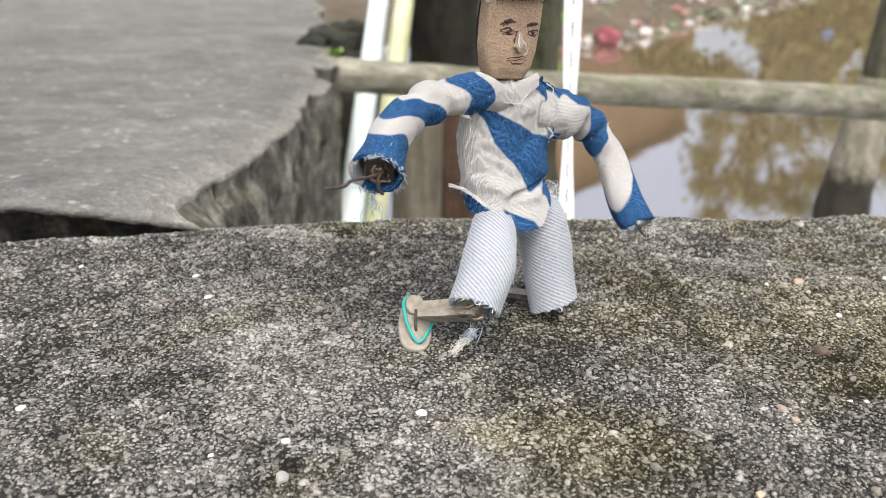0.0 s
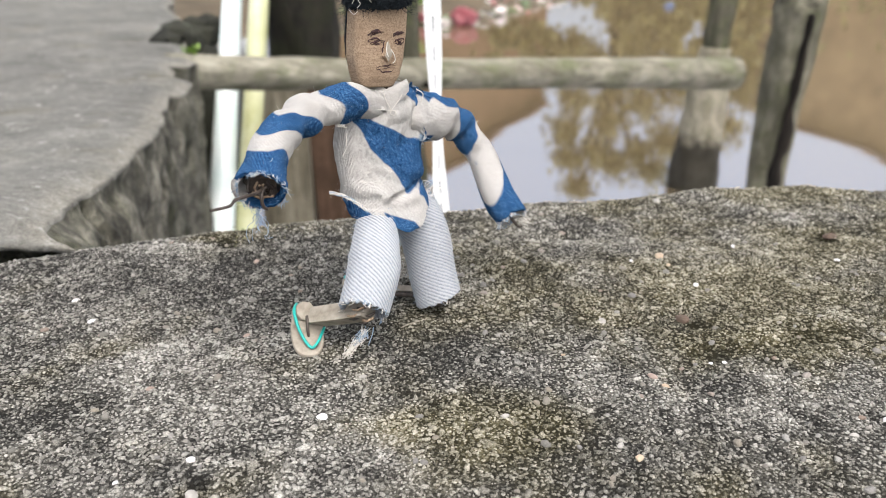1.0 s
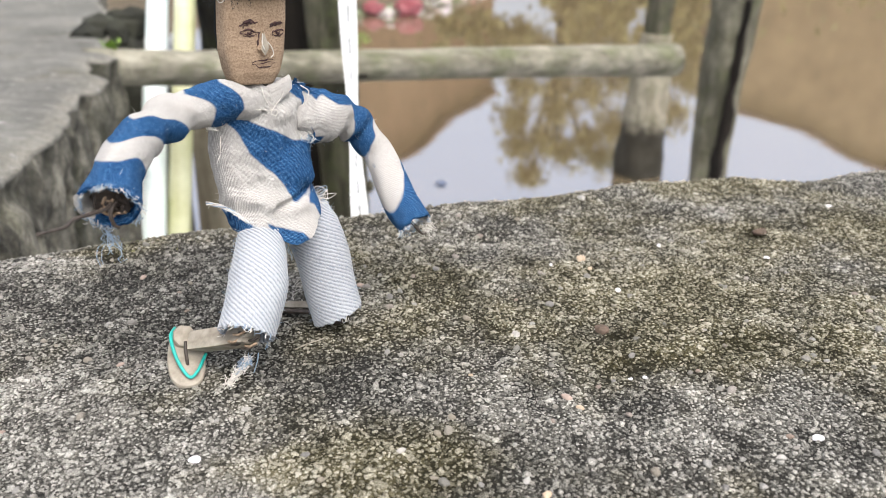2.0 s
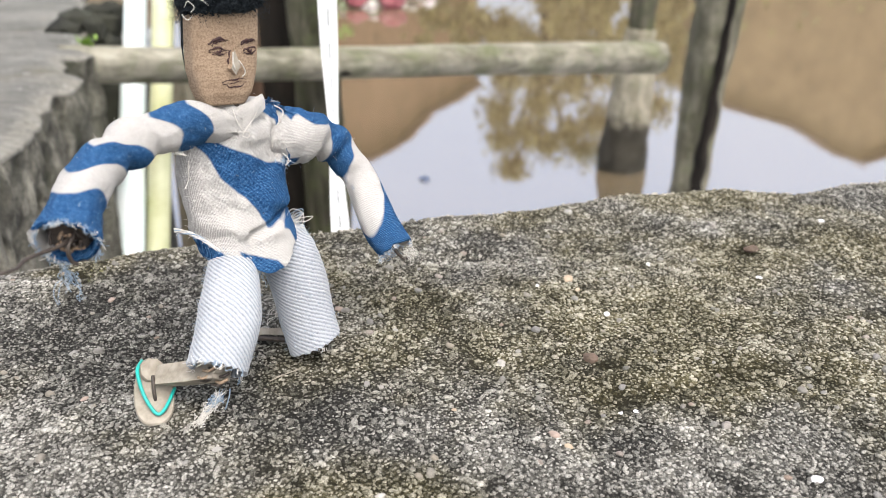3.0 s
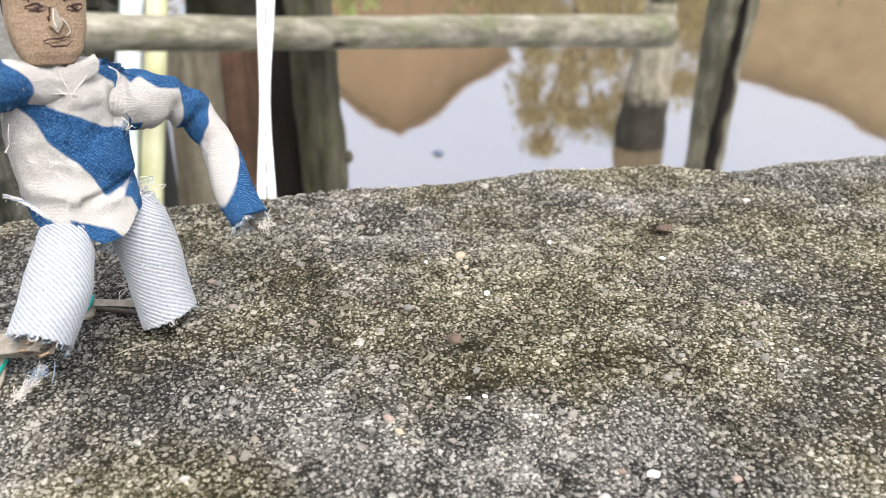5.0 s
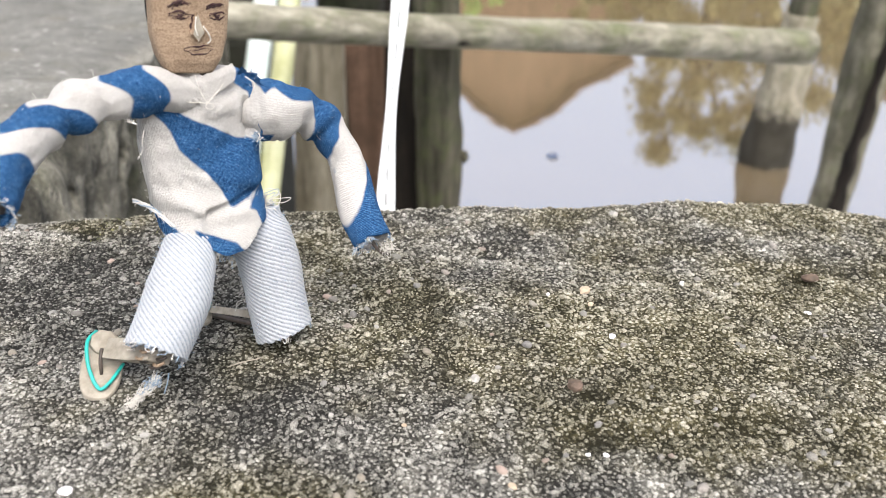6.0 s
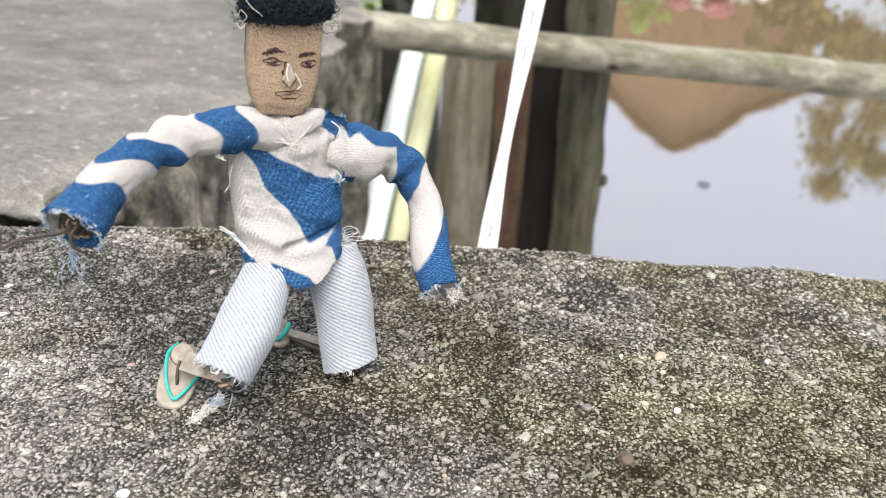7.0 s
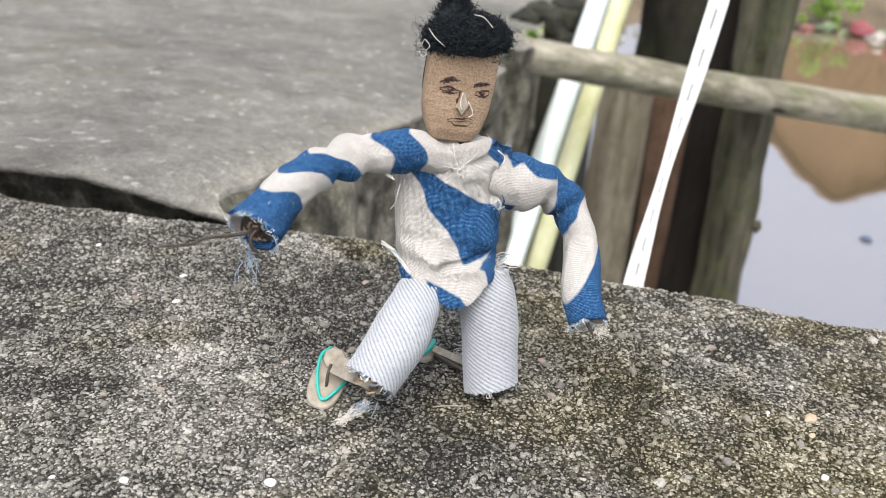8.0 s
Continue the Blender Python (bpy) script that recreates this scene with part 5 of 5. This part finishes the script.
def hair(bm):
    """A cap of short black yarn ends with a tuft on top."""
    rnd = np.random.RandomState(4)
    centre = on_doll(0.03, 8.62, -0.42)
    core = bmesh.ops.create_icosphere(bm, subdivisions=4, radius=1.0)["verts"]
    for v in core:
        w = np.array(v.co)
        w *= 1 + 0.16 * noise.noise(Vector(w * 2.2))
        v.co = centre + (w[0] * 0.9 + 0.05) * DOLL_RIGHT + w[1] * 0.52 * DOLL_FRONT + np.array((0, 0, w[2] * (0.46 if w[2] > 0 else 0.44)))
    for f in {f for v in core for f in v.link_faces}:
        f.material_index, f.smooth = M_HAIR, True
    for n in range(6500):
        w = rnd.normal(size=3)
        w /= np.linalg.norm(w)
        if w[2] < -0.45:
            continue
        base = centre + (w[0] * 0.88 + 0.05) * DOLL_RIGHT + w[1] * 0.5 * DOLL_FRONT + np.array((0, 0, w[2] * (0.45 if w[2] > 0 else 0.43)))
        out = w[0] * 0.7 * DOLL_RIGHT + w[1] * DOLL_FRONT + np.array((0, 0, w[2] * 1.0))
        swirl = np.cross(out, (0, 0, 1)) * rnd.uniform(-0.9, 0.9) + np.array((0, 0, rnd.uniform(-0.1, 0.5)))
        k = rnd.uniform(0.14, 0.34)
        p1 = base + out * 0.07 + swirl * 0.5 * k + rnd.normal(size=3) * 0.03
        p2 = base + out * rnd.uniform(0.0, 0.09) + swirl * k + rnd.normal(size=3) * 0.05
        tube(bm, [base, p1, p2], [0.013, 0.011, 0.005], 3, 6, True, M_HAIR)
    for n in range(800):
        t, h = rnd.uniform(0, 2 * math.pi), rnd.uniform(0, 1)
        r = 0.34 * (1 - h) ** 0.7
        base = on_doll(-0.2 + r * math.cos(t), 8.98 + 0.52 * h, -0.42 + r * math.sin(t))
        d = np.array((math.cos(t), math.sin(t), 0.7)) * 0.2 * rnd.uniform(0.4, 1) + rnd.normal(size=3) * 0.05
        tube(bm, [base, base + d * 0.6 + rnd.normal(size=3) * 0.03, base + d + rnd.normal(size=3) * 0.04], [0.013, 0.011, 0.005], 3, 6, True, M_HAIR)
    tube(bm, [on_doll(-0.2, 8.85, -0.42), on_doll(-0.2, 9.25, -0.42), on_doll(-0.16, 9.45, -0.42)], [0.3, 0.18, 0.04], 14, 10, True, M_HAIR, 1.0, 0.15, 2)
    for n in range(150):
        t = rnd.uniform(0, 2 * math.pi)
        base = on_doll(0.05 + 0.93 * math.cos(t), 8.6 + 0.34 * rnd.uniform(-1, 1), -0.42 + 0.5 * math.sin(t))
        d = on_doll(math.cos(t), 0.2 * rnd.normal(), math.sin(t)) - on_doll(0, 0, 0)
        tube(bm, [base, base + 0.1 * d + rnd.normal(size=3) * 0.05, base + 0.16 * d + rnd.normal(size=3) * 0.08, base + 0.16 * d + rnd.normal(size=3) * 0.09], [0.005, 0.003], 3, 10, True, M_HAIR)
    for points in (((-0.82, 8.95, 0.05), (-0.7, 8.78, 0.12), (-0.56, 8.66, 0.16), (-0.5, 8.6, 0.14)), ((-0.95, 8.6, 0.0), (-0.9, 8.72, 0.08), (-0.8, 8.6, 0.12), (-0.88, 8.5, 0.1)), ((0.1, 9.25, 0.1), (0.3, 9.2, 0.12), (0.5, 9.0, 0.16)), ((-0.98, 8.45, -0.1), (-0.92, 8.35, 0.0), (-0.84, 8.42, 0.06))):
        strand(bm, [on_doll(*p) for p in points], 0.0075, M_THREAD)


def sandal(bm, front, rear, normal, width, thick):
    """A cardboard sole with a toe loop. Returns a function that gives places over it."""
    front, rear = np.array(front, float), np.array(rear, float)
    along = rear - front
    length = np.linalg.norm(along)
    along /= length
    side = np.cross(along, normal)
    side /= np.linalg.norm(side)
    over = np.cross(side, along)
    t = np.linspace(0, 2 * math.pi, 40, endpoint=False)
    outline = [(length / 2 * (1 - math.cos(k)), width / 2 * math.sin(k) * (1.12 - 0.12 * (1 - math.cos(k))) * abs(math.sin(k)) ** -0.25 if abs(math.sin(k)) > 1e-3 else 0.0) for k in t]

    def spot(u, w, h):
        return front + along * u * length + side * w * width / 2 + over * h

    rings = []
    for grow, h in ((0.94, 0.0), (1.0, 0.03), (1.0, thick - 0.03), (0.95, thick)):
        rings.append([front + along * (length / 2 + (u - length / 2) * grow) + side * w * grow + over * h for u, w in outline])
    xyz = np.array(rings)
    grid_into(bm, xyz, M_PALE)
    for ring, flip in ((xyz[0], True), (xyz[-1], False)):
        f = bm.faces.new([bm.verts.new(p) for p in (ring[::-1] if flip else ring)])
        f.material_index = M_PALE
    return spot


def build_doll():
    bm = bmesh.new()
    bm.verts.layers.float.new("stripe")
    bm.verts.layers.float.new("ridge")
    bm.loops.layers.uv.new("weave")
    torso(bm)
    head(bm)
    hair(bm)
    # the arm that reaches forward, with its bare wire, and the arm that hangs
    reach = sleeve(bm, [(-1.6, 19.8, 5.98), (-2.35, 19.1, 6.2), (-3.1, 18.4, 6.18), (-3.75, 17.6, 5.95), (-4.0, 16.7, 5.55), (-4.02, 15.75, 5.12)], [0.36, 0.5, 0.45, 0.43, 0.48, 0.58],
                   [(0.15, 0.3, 0.04), (0.48, 0.63, 0.11), (0.8, 1.3, 0.05)], -1.5, 1, torn=2.9)
    hang = sleeve(bm, [(-1.29, 20.46, 5.46), (-0.85, 20.52, 5.42), (-0.57, 20.65, 5.38), (-0.23, 20.89, 5.36), (0.1, 21.18, 5.23), (0.46, 21.43, 5.01), (0.79, 21.54, 4.71), (1.11, 21.4, 4.22), (1.33, 21.07, 3.82), (1.66, 20.44, 3.15), (1.97, 20.05, 2.65)],
                  [0.3, 0.4, 0.64, 0.65, 0.53, 0.46, 0.43, 0.41, 0.42, 0.46, 0.44], [], 0.0, 4, bunch=0.14,
                  prints=([(1.1, 6.28), (1.28, 6.6), (1.9, 6.4), (2.6, 5.9), (2.35, 5.51), (1.79, 5.7), (1.5, 5.96), (1.24, 5.9)], [(2.32, 5.55), (2.5, 5.95), (2.85, 5.65), (3.3, 5.17), (3.01, 4.92), (2.71, 4.49), (2.58, 3.96), (2.36, 4.01), (2.25, 4.6), (2.37, 5.1)],
                          [(3.4, 4.15), (3.6, 3.24), (3.4, 2.84), (3.05, 2.53), (2.54, 2.2), (2.2, 2.7), (2.55, 3.27), (2.95, 3.68)], [(0.8, 5.05), (1.39, 5.0), (1.25, 4.6), (0.85, 4.6)]))
    tip = reach[-1]
    tube(bm, [reach[-14], reach[-7], reach[-3]], [0.36, 0.38, 0.33], 14, 12, True, M_WIRE, 1.0, 0.3, 7)
    for n in range(16):
        t = 2.4 * n
        r = 0.06 + 0.016 * n
        p = reach[-4] + r * np.array((math.cos(t), 0.25 * math.sin(3 * t), math.sin(t)))
        q = reach[-2] + r * np.array((math.cos(t + 1.1), 0.3 * math.sin(2 * t), math.sin(t + 1.1)))
        strand(bm, [p, (p + q) / 2 + 0.05 * np.array((math.sin(5 * t), -1, math.cos(3 * t))), q], 0.034, M_WIRE if n % 3 else M_CARD)
    tube(bm, [reach[-5], tip + np.array((0, -0.12, 0.05)), (-4.2, 15.2, 5.22), (-4.35, 14.7, 5.32), (-4.42, 14.4, 5.3), (-4.6, 13.95, 5.4), (-4.68, 13.85, 5.42)], [0.042, 0.036, 0.03], 8, 44, True, M_WIRE, 1.0, 0.12, 5)
    tube(bm, [tip + np.array((0.1, 0.1, 0.1)), tip + np.array((0.02, -0.1, -0.05)), tip + np.array((0.03, -0.1, -0.3)), tip + np.array((0.1, -0.02, -0.42))], [0.045, 0.035], 7, 20, True, M_WIRE)
    ring_fray(bm, tip, reach[-1] - reach[-3], 0.56, 190, 0.075, 0.008, (M_BLUE, M_BLUE, M_BLUE, M_THREAD), 3)
    fray(bm, tip + np.array((-0.12, -0.05, -0.5)), (0.0, -0.1, -1), 18, 0.5, 0.01, M_BLUE, 5, 0.28)
    ring_fray(bm, hang[-1], hang[-1] - hang[-3], 0.42, 110, 0.1, 0.01, (M_THREAD, M_BLUE, M_BLUE), 6)
    fray(bm, hang[-1] + np.array((0.3, -0.1, -0.03)), (0.5, -0.1, -0.5), 60, 0.18, 0.007, M_THREAD, 8, 0.8)
    tube(bm, [hang[-8], hang[-1], hang[-1] + np.array((0.22, -0.05, -0.25)), hang[-1] + np.array((0.36, -0.05, -0.18))], [0.07, 0.04, 0.025], 8, 14, True, M_WIRE)
    # trousers
    trouser(bm, [(-1.76, 19.1, 3.5), (-1.7, 18.82, 3.05), (-1.76, 18.03, 2.3), (-2.02, 17.1, 1.42)], [0.3, 0.52, 0.65, 0.62], 1, 0.8)
    trouser(bm, [(-0.68, 20.22, 3.25), (-0.62, 20.1, 2.8), (-0.36, 19.92, 1.7), (-0.06, 19.63, 0.44)], [0.48, 0.64, 0.66, 0.64], 3, 0.75, cut=(0.08, 0.03, 0))
    tube(bm, [(-0.05, 19.9, 1.2), (-0.08, 19.75, 0.5), (-0.1, 19.72, 0.02)], [0.2, 0.15, 0.12], 12, 10, True, M_WIRE, 1.0, 0.2, 9)
    tube(bm, [(-1.35, 19.7, 3.1), (-0.85, 20.1, 2.95), (-0.45, 20.35, 3.0)], [0.36, 0.4, 0.36], 16, 14, True, M_DENIM, 1.0, 0.1, 2)
    fray(bm, on_doll(0.95, 3.3, -0.05), (0.3, 0, 0.6), 26, 0.4, 0.014, M_THREAD, 11, 1.0)
    loops = np.random.RandomState(44)
    for n in range(26):
        p = on_doll(0.98, 3.35, -0.05) + loops.normal(size=3) * (0.08, 0.06, 0.12)
        d, e = loops.normal(size=3) * 0.09, loops.normal(size=3) * 0.09 + 0.07 * DOLL_RIGHT
        strand(bm, [p, p + d + e, p + 1.7 * e + np.array((0, 0, 0.06)), p + e - d, p - 0.4 * d], 0.01, M_THREAD if n % 3 else M_BLUE, 22, 4)
    fray(bm, on_doll(0.85, 3.5, 0.12), (0, 0, 1), 14, 0.22, 0.012, M_BLUE, 12, 1.0)
    fray(bm, on_doll(0.08, 2.45, 0.1), (0, -0.2, -1), 20, 0.22, 0.01, M_BLUE, 13, 0.8)
    ring_fray(bm, (-0.06, 19.63, 0.46), (0.1, -0.1, -1), 0.62, 60, 0.07, 0.008, (M_THREAD, M_THREAD, M_BLUE), 14)
    ring_fray(bm, (-2.02, 17.1, 1.42), (-0.3, -0.8, -0.75), 0.6, 40, 0.1, 0.012, (M_THREAD, M_BLUE), 15)
    rnd = np.random.RandomState(16)
    for n in range(150):
        k = rnd.uniform(0, 1)
        p = np.array((-1.95, 16.98, 0.92)) * (1 - k) + np.array((-2.46, 16.58, 0.5)) * k + rnd.normal(size=3) * (0.025 + 0.02 * math.sin(3 * k))
        d, e, f = np.array((-0.05, -0.04, -0.04)) + rnd.normal(size=3) * 0.03, rnd.normal(size=3) * 0.035, rnd.normal(size=3) * 0.04
        strand(bm, [p, p + d, p + d + e, p + e + f], 0.0065, M_THREAD if k > 0.55 or n % 2 == 0 else M_BLUE, 10, 4)
    strand(bm, [(-1.8, 17.05, 0.95), (-1.84, 17.02, 0.75), (-1.95, 17.02, 0.45)], 0.016, M_BLUE)
    fray(bm, (-0.82, 20.0, 1.35), (-0.5, -0.1, -1), 26, 0.5, 0.012, M_THREAD, 18, 0.6)
    # loose threads on the shirt
    rope(bm, [on_doll(-0.98, 3.4, 0.46), on_doll(-1.12, 3.54, 0.4), on_doll(-1.24, 3.68, 0.24), on_doll(-1.42, 3.82, -0.08), on_doll(-1.64, 3.87, -0.42)], 0.032, 41, (M_THREAD, M_THREAD, M_BLUE))
    for points, r in (((on_doll(-1.3, 5.5, 0.02), on_doll(-1.38, 5.3, 0.12), on_doll(-1.4, 5.1, 0.08), on_doll(-1.52, 4.95, 0.12)), 0.011),
                      ((on_doll(0.55, 6.5, -0.2), on_doll(0.35, 6.2, 0.05), on_doll(0.05, 5.95, 0.12), on_doll(-0.06, 5.82, 0.14), on_doll(0.06, 5.76, 0.15), on_doll(0.1, 5.86, 0.15), on_doll(-0.05, 5.9, 0.14), on_doll(-0.5, 5.98, 0.08)), 0.011),
                      ((on_doll(-0.15, 6.45, -0.05), on_doll(-0.12, 6.15, 0.06), on_doll(-0.02, 5.9, 0.14)), 0.01),
                      ((on_doll(0.85, 6.3, 0.0), on_doll(1.0, 6.15, 0.1), on_doll(0.9, 5.9, 0.1)), 0.014), ((on_doll(0.9, 5.2, 0.1), on_doll(1.0, 5.05, 0.16), on_doll(0.95, 4.9, 0.1), on_doll(1.1, 4.98, 0.1)), 0.014)):
        strand(bm, list(points), r, M_THREAD)
    # broken stitches under the seam of the reaching sleeve
    for n in range(5):
        p = reach[26 + n // 6] + np.array((0.1, -0.16, -0.42)) + 0.05 * np.array((n % 6, -0.4 * (n % 6), 0.0))
        strand(bm, [p, p + np.array((0.03, -0.05, -0.05)), p + np.array((0.09, -0.03, -0.02 - 0.012 * (n % 5)))], 0.011, M_THREAD)
    fray(bm, on_doll(1.28, 6.1, -0.66), (-0.3, -0.2, 1), 30, 0.12, 0.01, M_BLUE, 21, 1.0)
    fray(bm, on_doll(0.95, 5.0, 0.05), (0.2, -0.5, -0.2), 30, 0.16, 0.011, M_BLUE, 22, 1.2)
    # the gathered seam that stands up along the shoulder
    t, h = np.meshgrid(np.linspace(0, 1, 60), np.linspace(0, 1, 7))
    base = smooth_line([on_doll(0.75, 6.2, -0.35), on_doll(1.12, 6.06, -0.6), on_doll(1.24, 5.92, -0.2), on_doll(1.16, 5.5, 0.02), on_doll(1.03, 4.95, 0.06)], 60)
    wave = 0.07 * np.sin(t * 26) + 0.05 * np.sin(t * 47 + 1)
    tall = h * (0.16 * (1 - t) ** 1.2 + 0.07) * (1 + 0.5 * (vnoise(t * 18, t * 0, 4) - 0.5))
    flap = base[None] + (wave * h)[..., None] * DOLL_RIGHT + (0.35 * tall + 0.02)[..., None] * DOLL_FRONT + tall[..., None] * (np.array((0, 0, 0.9)) + 0.3 * DOLL_RIGHT)
    cloth = np.stack([t * 2.2, h * 0.3], -1)
    print_side = np.clip(0.5 - 1.6 * (t - 0.35) + 2.2 * step(0.82, 0.9, t), -1, 1)
    grid_into(bm, flap, M_SHIRT, cloth, print_side, closed=False)
    grid_into(bm, flap[:, ::-1] - 0.025 * DOLL_FRONT, M_SHIRT, cloth, print_side, closed=False)
    # shins of folded cardboard, and sandals with teal loops
    tube(bm, [(-1.9, 17.15, 1.42), (-2.6, 17.55, 1.1), (-3.4, 18.05, 0.75)], [0.4, 0.38, 0.36], 4, 7, True, M_PALE, 0.8)
    tube(bm, [(-1.95, 17.0, 1.5), (-2.6, 17.4, 1.2), (-3.3, 17.85, 0.9)], [0.17, 0.15, 0.14], 4, 7, True, M_PALE, 0.6)
    for n in range(7):
        t = 1.9 * n
        p = np.array((-1.95, 16.95, 1.42)) + 0.2 * np.array((math.cos(t), 0.3 * math.sin(2 * t), math.sin(t)))
        strand(bm, [p, p + np.array((-0.15, -0.04, -0.06)), p + np.array((-0.28, 0.1, -0.12))], 0.035, M_CARD if n % 2 else M_WIRE)
    spot = sandal(bm, (-3.48, 17.12, 0.04), (-3.72, 18.5, 0.86), (0.2, -0.5, 0.85), 0.85, 0.13)
    tube(bm, [spot(0.98, -0.5, 0.14), spot(0.75, -0.75, 0.34), spot(0.4, -0.5, 0.3), spot(0.14, 0.05, 0.2), spot(0.2, 0.5, 0.22), spot(0.5, 1.05, 0.16)], [0.044, 0.04, 0.038], 8, 34, True, M_TEAL)
    strand(bm, [spot(0.36, 0.05, 0.1), spot(0.5, 0.0, 0.3), spot(0.66, 0.0, 0.36)], 0.045, M_WIRE)
    tube(bm, [spot(0.82, -0.1, 0.1), spot(0.78, 0.0, 0.3)], [0.3, 0.26], 8, 4, True, M_PALE)
    tube(bm, [(-0.25, 19.95, 0.5), (-1.1, 20.3, 0.4), (-2.1, 20.6, 0.3)], [0.15, 0.15, 0.15], 4, 7, True, M_PALE, 0.7)
    tube(bm, [(-0.2, 19.78, 0.36), (-1.1, 20.1, 0.3), (-2.0, 20.4, 0.26)], [0.07, 0.07, 0.07], 6, 8, True, M_WIRE)
    spot = sandal(bm, (-2.3, 20.1, 0.08), (-2.75, 21.0, 0.4), (0.5, -0.3, 0.8), 0.75, 0.13)
    tube(bm, [spot(0.9, -0.5, 0.16), spot(0.5, -0.5, 0.3), spot(0.14, 0.0, 0.2), spot(0.4, 0.6, 0.3), spot(0.7, 0.9, 0.16)], [0.06, 0.06], 8, 26, True, M_TEAL)
    strand(bm, [(-1.15, 18.6, 0.05), (-0.85, 18.75, 0.1), (-0.45, 19.0, 0.08)], 0.016, M_PALE)
    bmesh.ops.recalc_face_normals(bm, faces=bm.faces)
    # lint on the cloth
    stripe = bm.verts.layers.float["stripe"]
    cloth = [f for f in bm.faces if f.material_index in (M_SHIRT, M_DENIM)]
    rnd = random.Random(31)
    for f in rnd.sample(cloth, 2600):
        p, out = np.array(f.calc_center_median()), np.array(f.normal)
        side = np.array([rnd.gauss(0, 1) for _ in range(3)])
        k = rnd.uniform(0.03, 0.1)
        blue = f.material_index == M_DENIM or f.verts[0][stripe] > 0
        tube(bm, [p - 0.01 * out, p + out * 0.45 * k + 0.2 * k * side, p + out * 0.6 * k + 0.5 * k * side], [0.0035, 0.002], 3, 4, False, M_BLUE if blue and rnd.random() < 0.8 else M_THREAD)
    return tagged(part("doll", bm, [SHIRT, DENIM, CARDBOARD, PALE_CARD, HAIR, WIRE, THREAD, BLUE_THREAD, TEAL, INK]),
                  "handmade cardboard doll in a blue striped shirt and pale twill trousers", "doll")


build_doll()


# ---- stones set in the ledge ----
def build_stones():
    kinds = {"w": STONE_WHITE, "t": STONE_TAN, "p": STONE_PINK, "g": STONE_GREY, "d": STONE_DARK}
    # x, y, size and kind of the larger stones
    # the dark one at 13.49, 24.39 stands in for the shade of a pit
    places = [(-2.9, 14.5, 0.17, "w"), (-5.55, 13.06, 0.14, "w"), (-2.06, 16.15, 0.13, "g"), (-7.18, 15.87, 0.13, "p"), (-10.6, 20.5, 0.14, "w"), (-9.7, 19.2, 0.14, "w"),
              (-5.85, 23.3, 0.16, "p"), (7.17, 22.88, 0.24, "t"), (7.25, 22.15, 0.12, "t"), (6.18, 22.59, 0.09, "w"), (9.84, 23.56, 0.13, "w"), (7.62, 20.57, 0.13, "w"),
              (4.42, 18.67, 0.17, "g"), (6.6, 18.54, 0.27, "d"), (7.08, 16.46, 0.1, "w"), (5.03, 15.7, 0.17, "p"), (5.23, 15.3, 0.12, "t"), (3.03, 16.91, 0.08, "t"),
              (0.5, 21.77, 0.16, "p"), (12.81, 22.43, 0.12, "w"), (16.7, 26.04, 0.14, "w"), (13.49, 24.39, 0.3, "d"), (9.92, 13.83, 0.16, "w"), (8.86, 13.3, 0.14, "g"),
              (6.72, 16.45, 0.08, "w"), (1.25, 14.26, 0.13, "g"), (-5.3, 18.35, 0.12, "p"), (11.44, 13.6, 0.14, "p"), (3.95, 12.68, 0.14, "t"), (3.63, 13.08, 0.12, "g"),
              (-6.94, 12.43, 0.08, "w"), (-11.73, 13.43, 0.15, "w"), (-14.4, 20.8, 0.12, "w"), (-5.25, 11.85, 0.22, "g"), (1.5, 17.09, 0.1, "g"), (8.48, 27.99, 0.2, "g"), (1.96, 20.51, 0.1, "g")]
    names = {"w": "white quartz chip", "t": "tan pebble", "p": "pinkish pebble", "g": "grey pebble", "d": "dark brown pebble, one marking a shaded pit"}
    for n, (x, y, s, kind) in enumerate(places):
        bm = bmesh.new()
        lift = ledge_top(np.array(x), np.array(y))[0]
        pebble_into(bm, (x, y, float(lift) + 0.1 * s), (s * 0.82, s * 0.6, s * 0.4), n * 1.37, 0, 2)
        part("pebble", bm, kinds[kind], ledge, names[kind])


build_stones()


def build_gravel():
    """Small pebbles strewn over the stretch of ledge round the doll."""
    rnd = random.Random(19)
    shapes = []
    for n in range(8):
        bm = bmesh.new()
        pebble_into(bm, (0, 0, 0), (1, rnd.uniform(0.65, 0.9), rnd.uniform(0.45, 0.65)), n * 1.9 + 0.4, 0, 2)
        bmesh.ops.scale(bm, vec=(CM, CM, CM), verts=bm.verts)
        for f in bm.faces:
            f.smooth = True
        data = bpy.data.meshes.new("pebble")
        bm.to_mesh(data)
        bm.free()
        data.materials.append(PEBBLE)
        shapes.append(data)
    for n in range(250):
        x, y = rnd.uniform(-13, 15), rnd.uniform(11.5, 27)
        r = rnd.choice((0.07, 0.075, 0.08, 0.09, 0.1, 0.13))
        if y > float(rim(np.array(x))) - 1 or (abs(x + 1.6) < 2.4 and 16 < y < 21):
            continue
        ob = new("pebble", rnd.choice(shapes))
        ob.parent = ledge
        ob.matrix_world = pose(CM * x, CM * y, CM * (float(ledge_top(np.array(x), np.array(y))[0]) + 0.15 * r), rnd.uniform(-15, 15), rnd.uniform(-15, 15), rnd.uniform(0, 360)) @ Matrix.Scale(r, 4)


build_gravel()
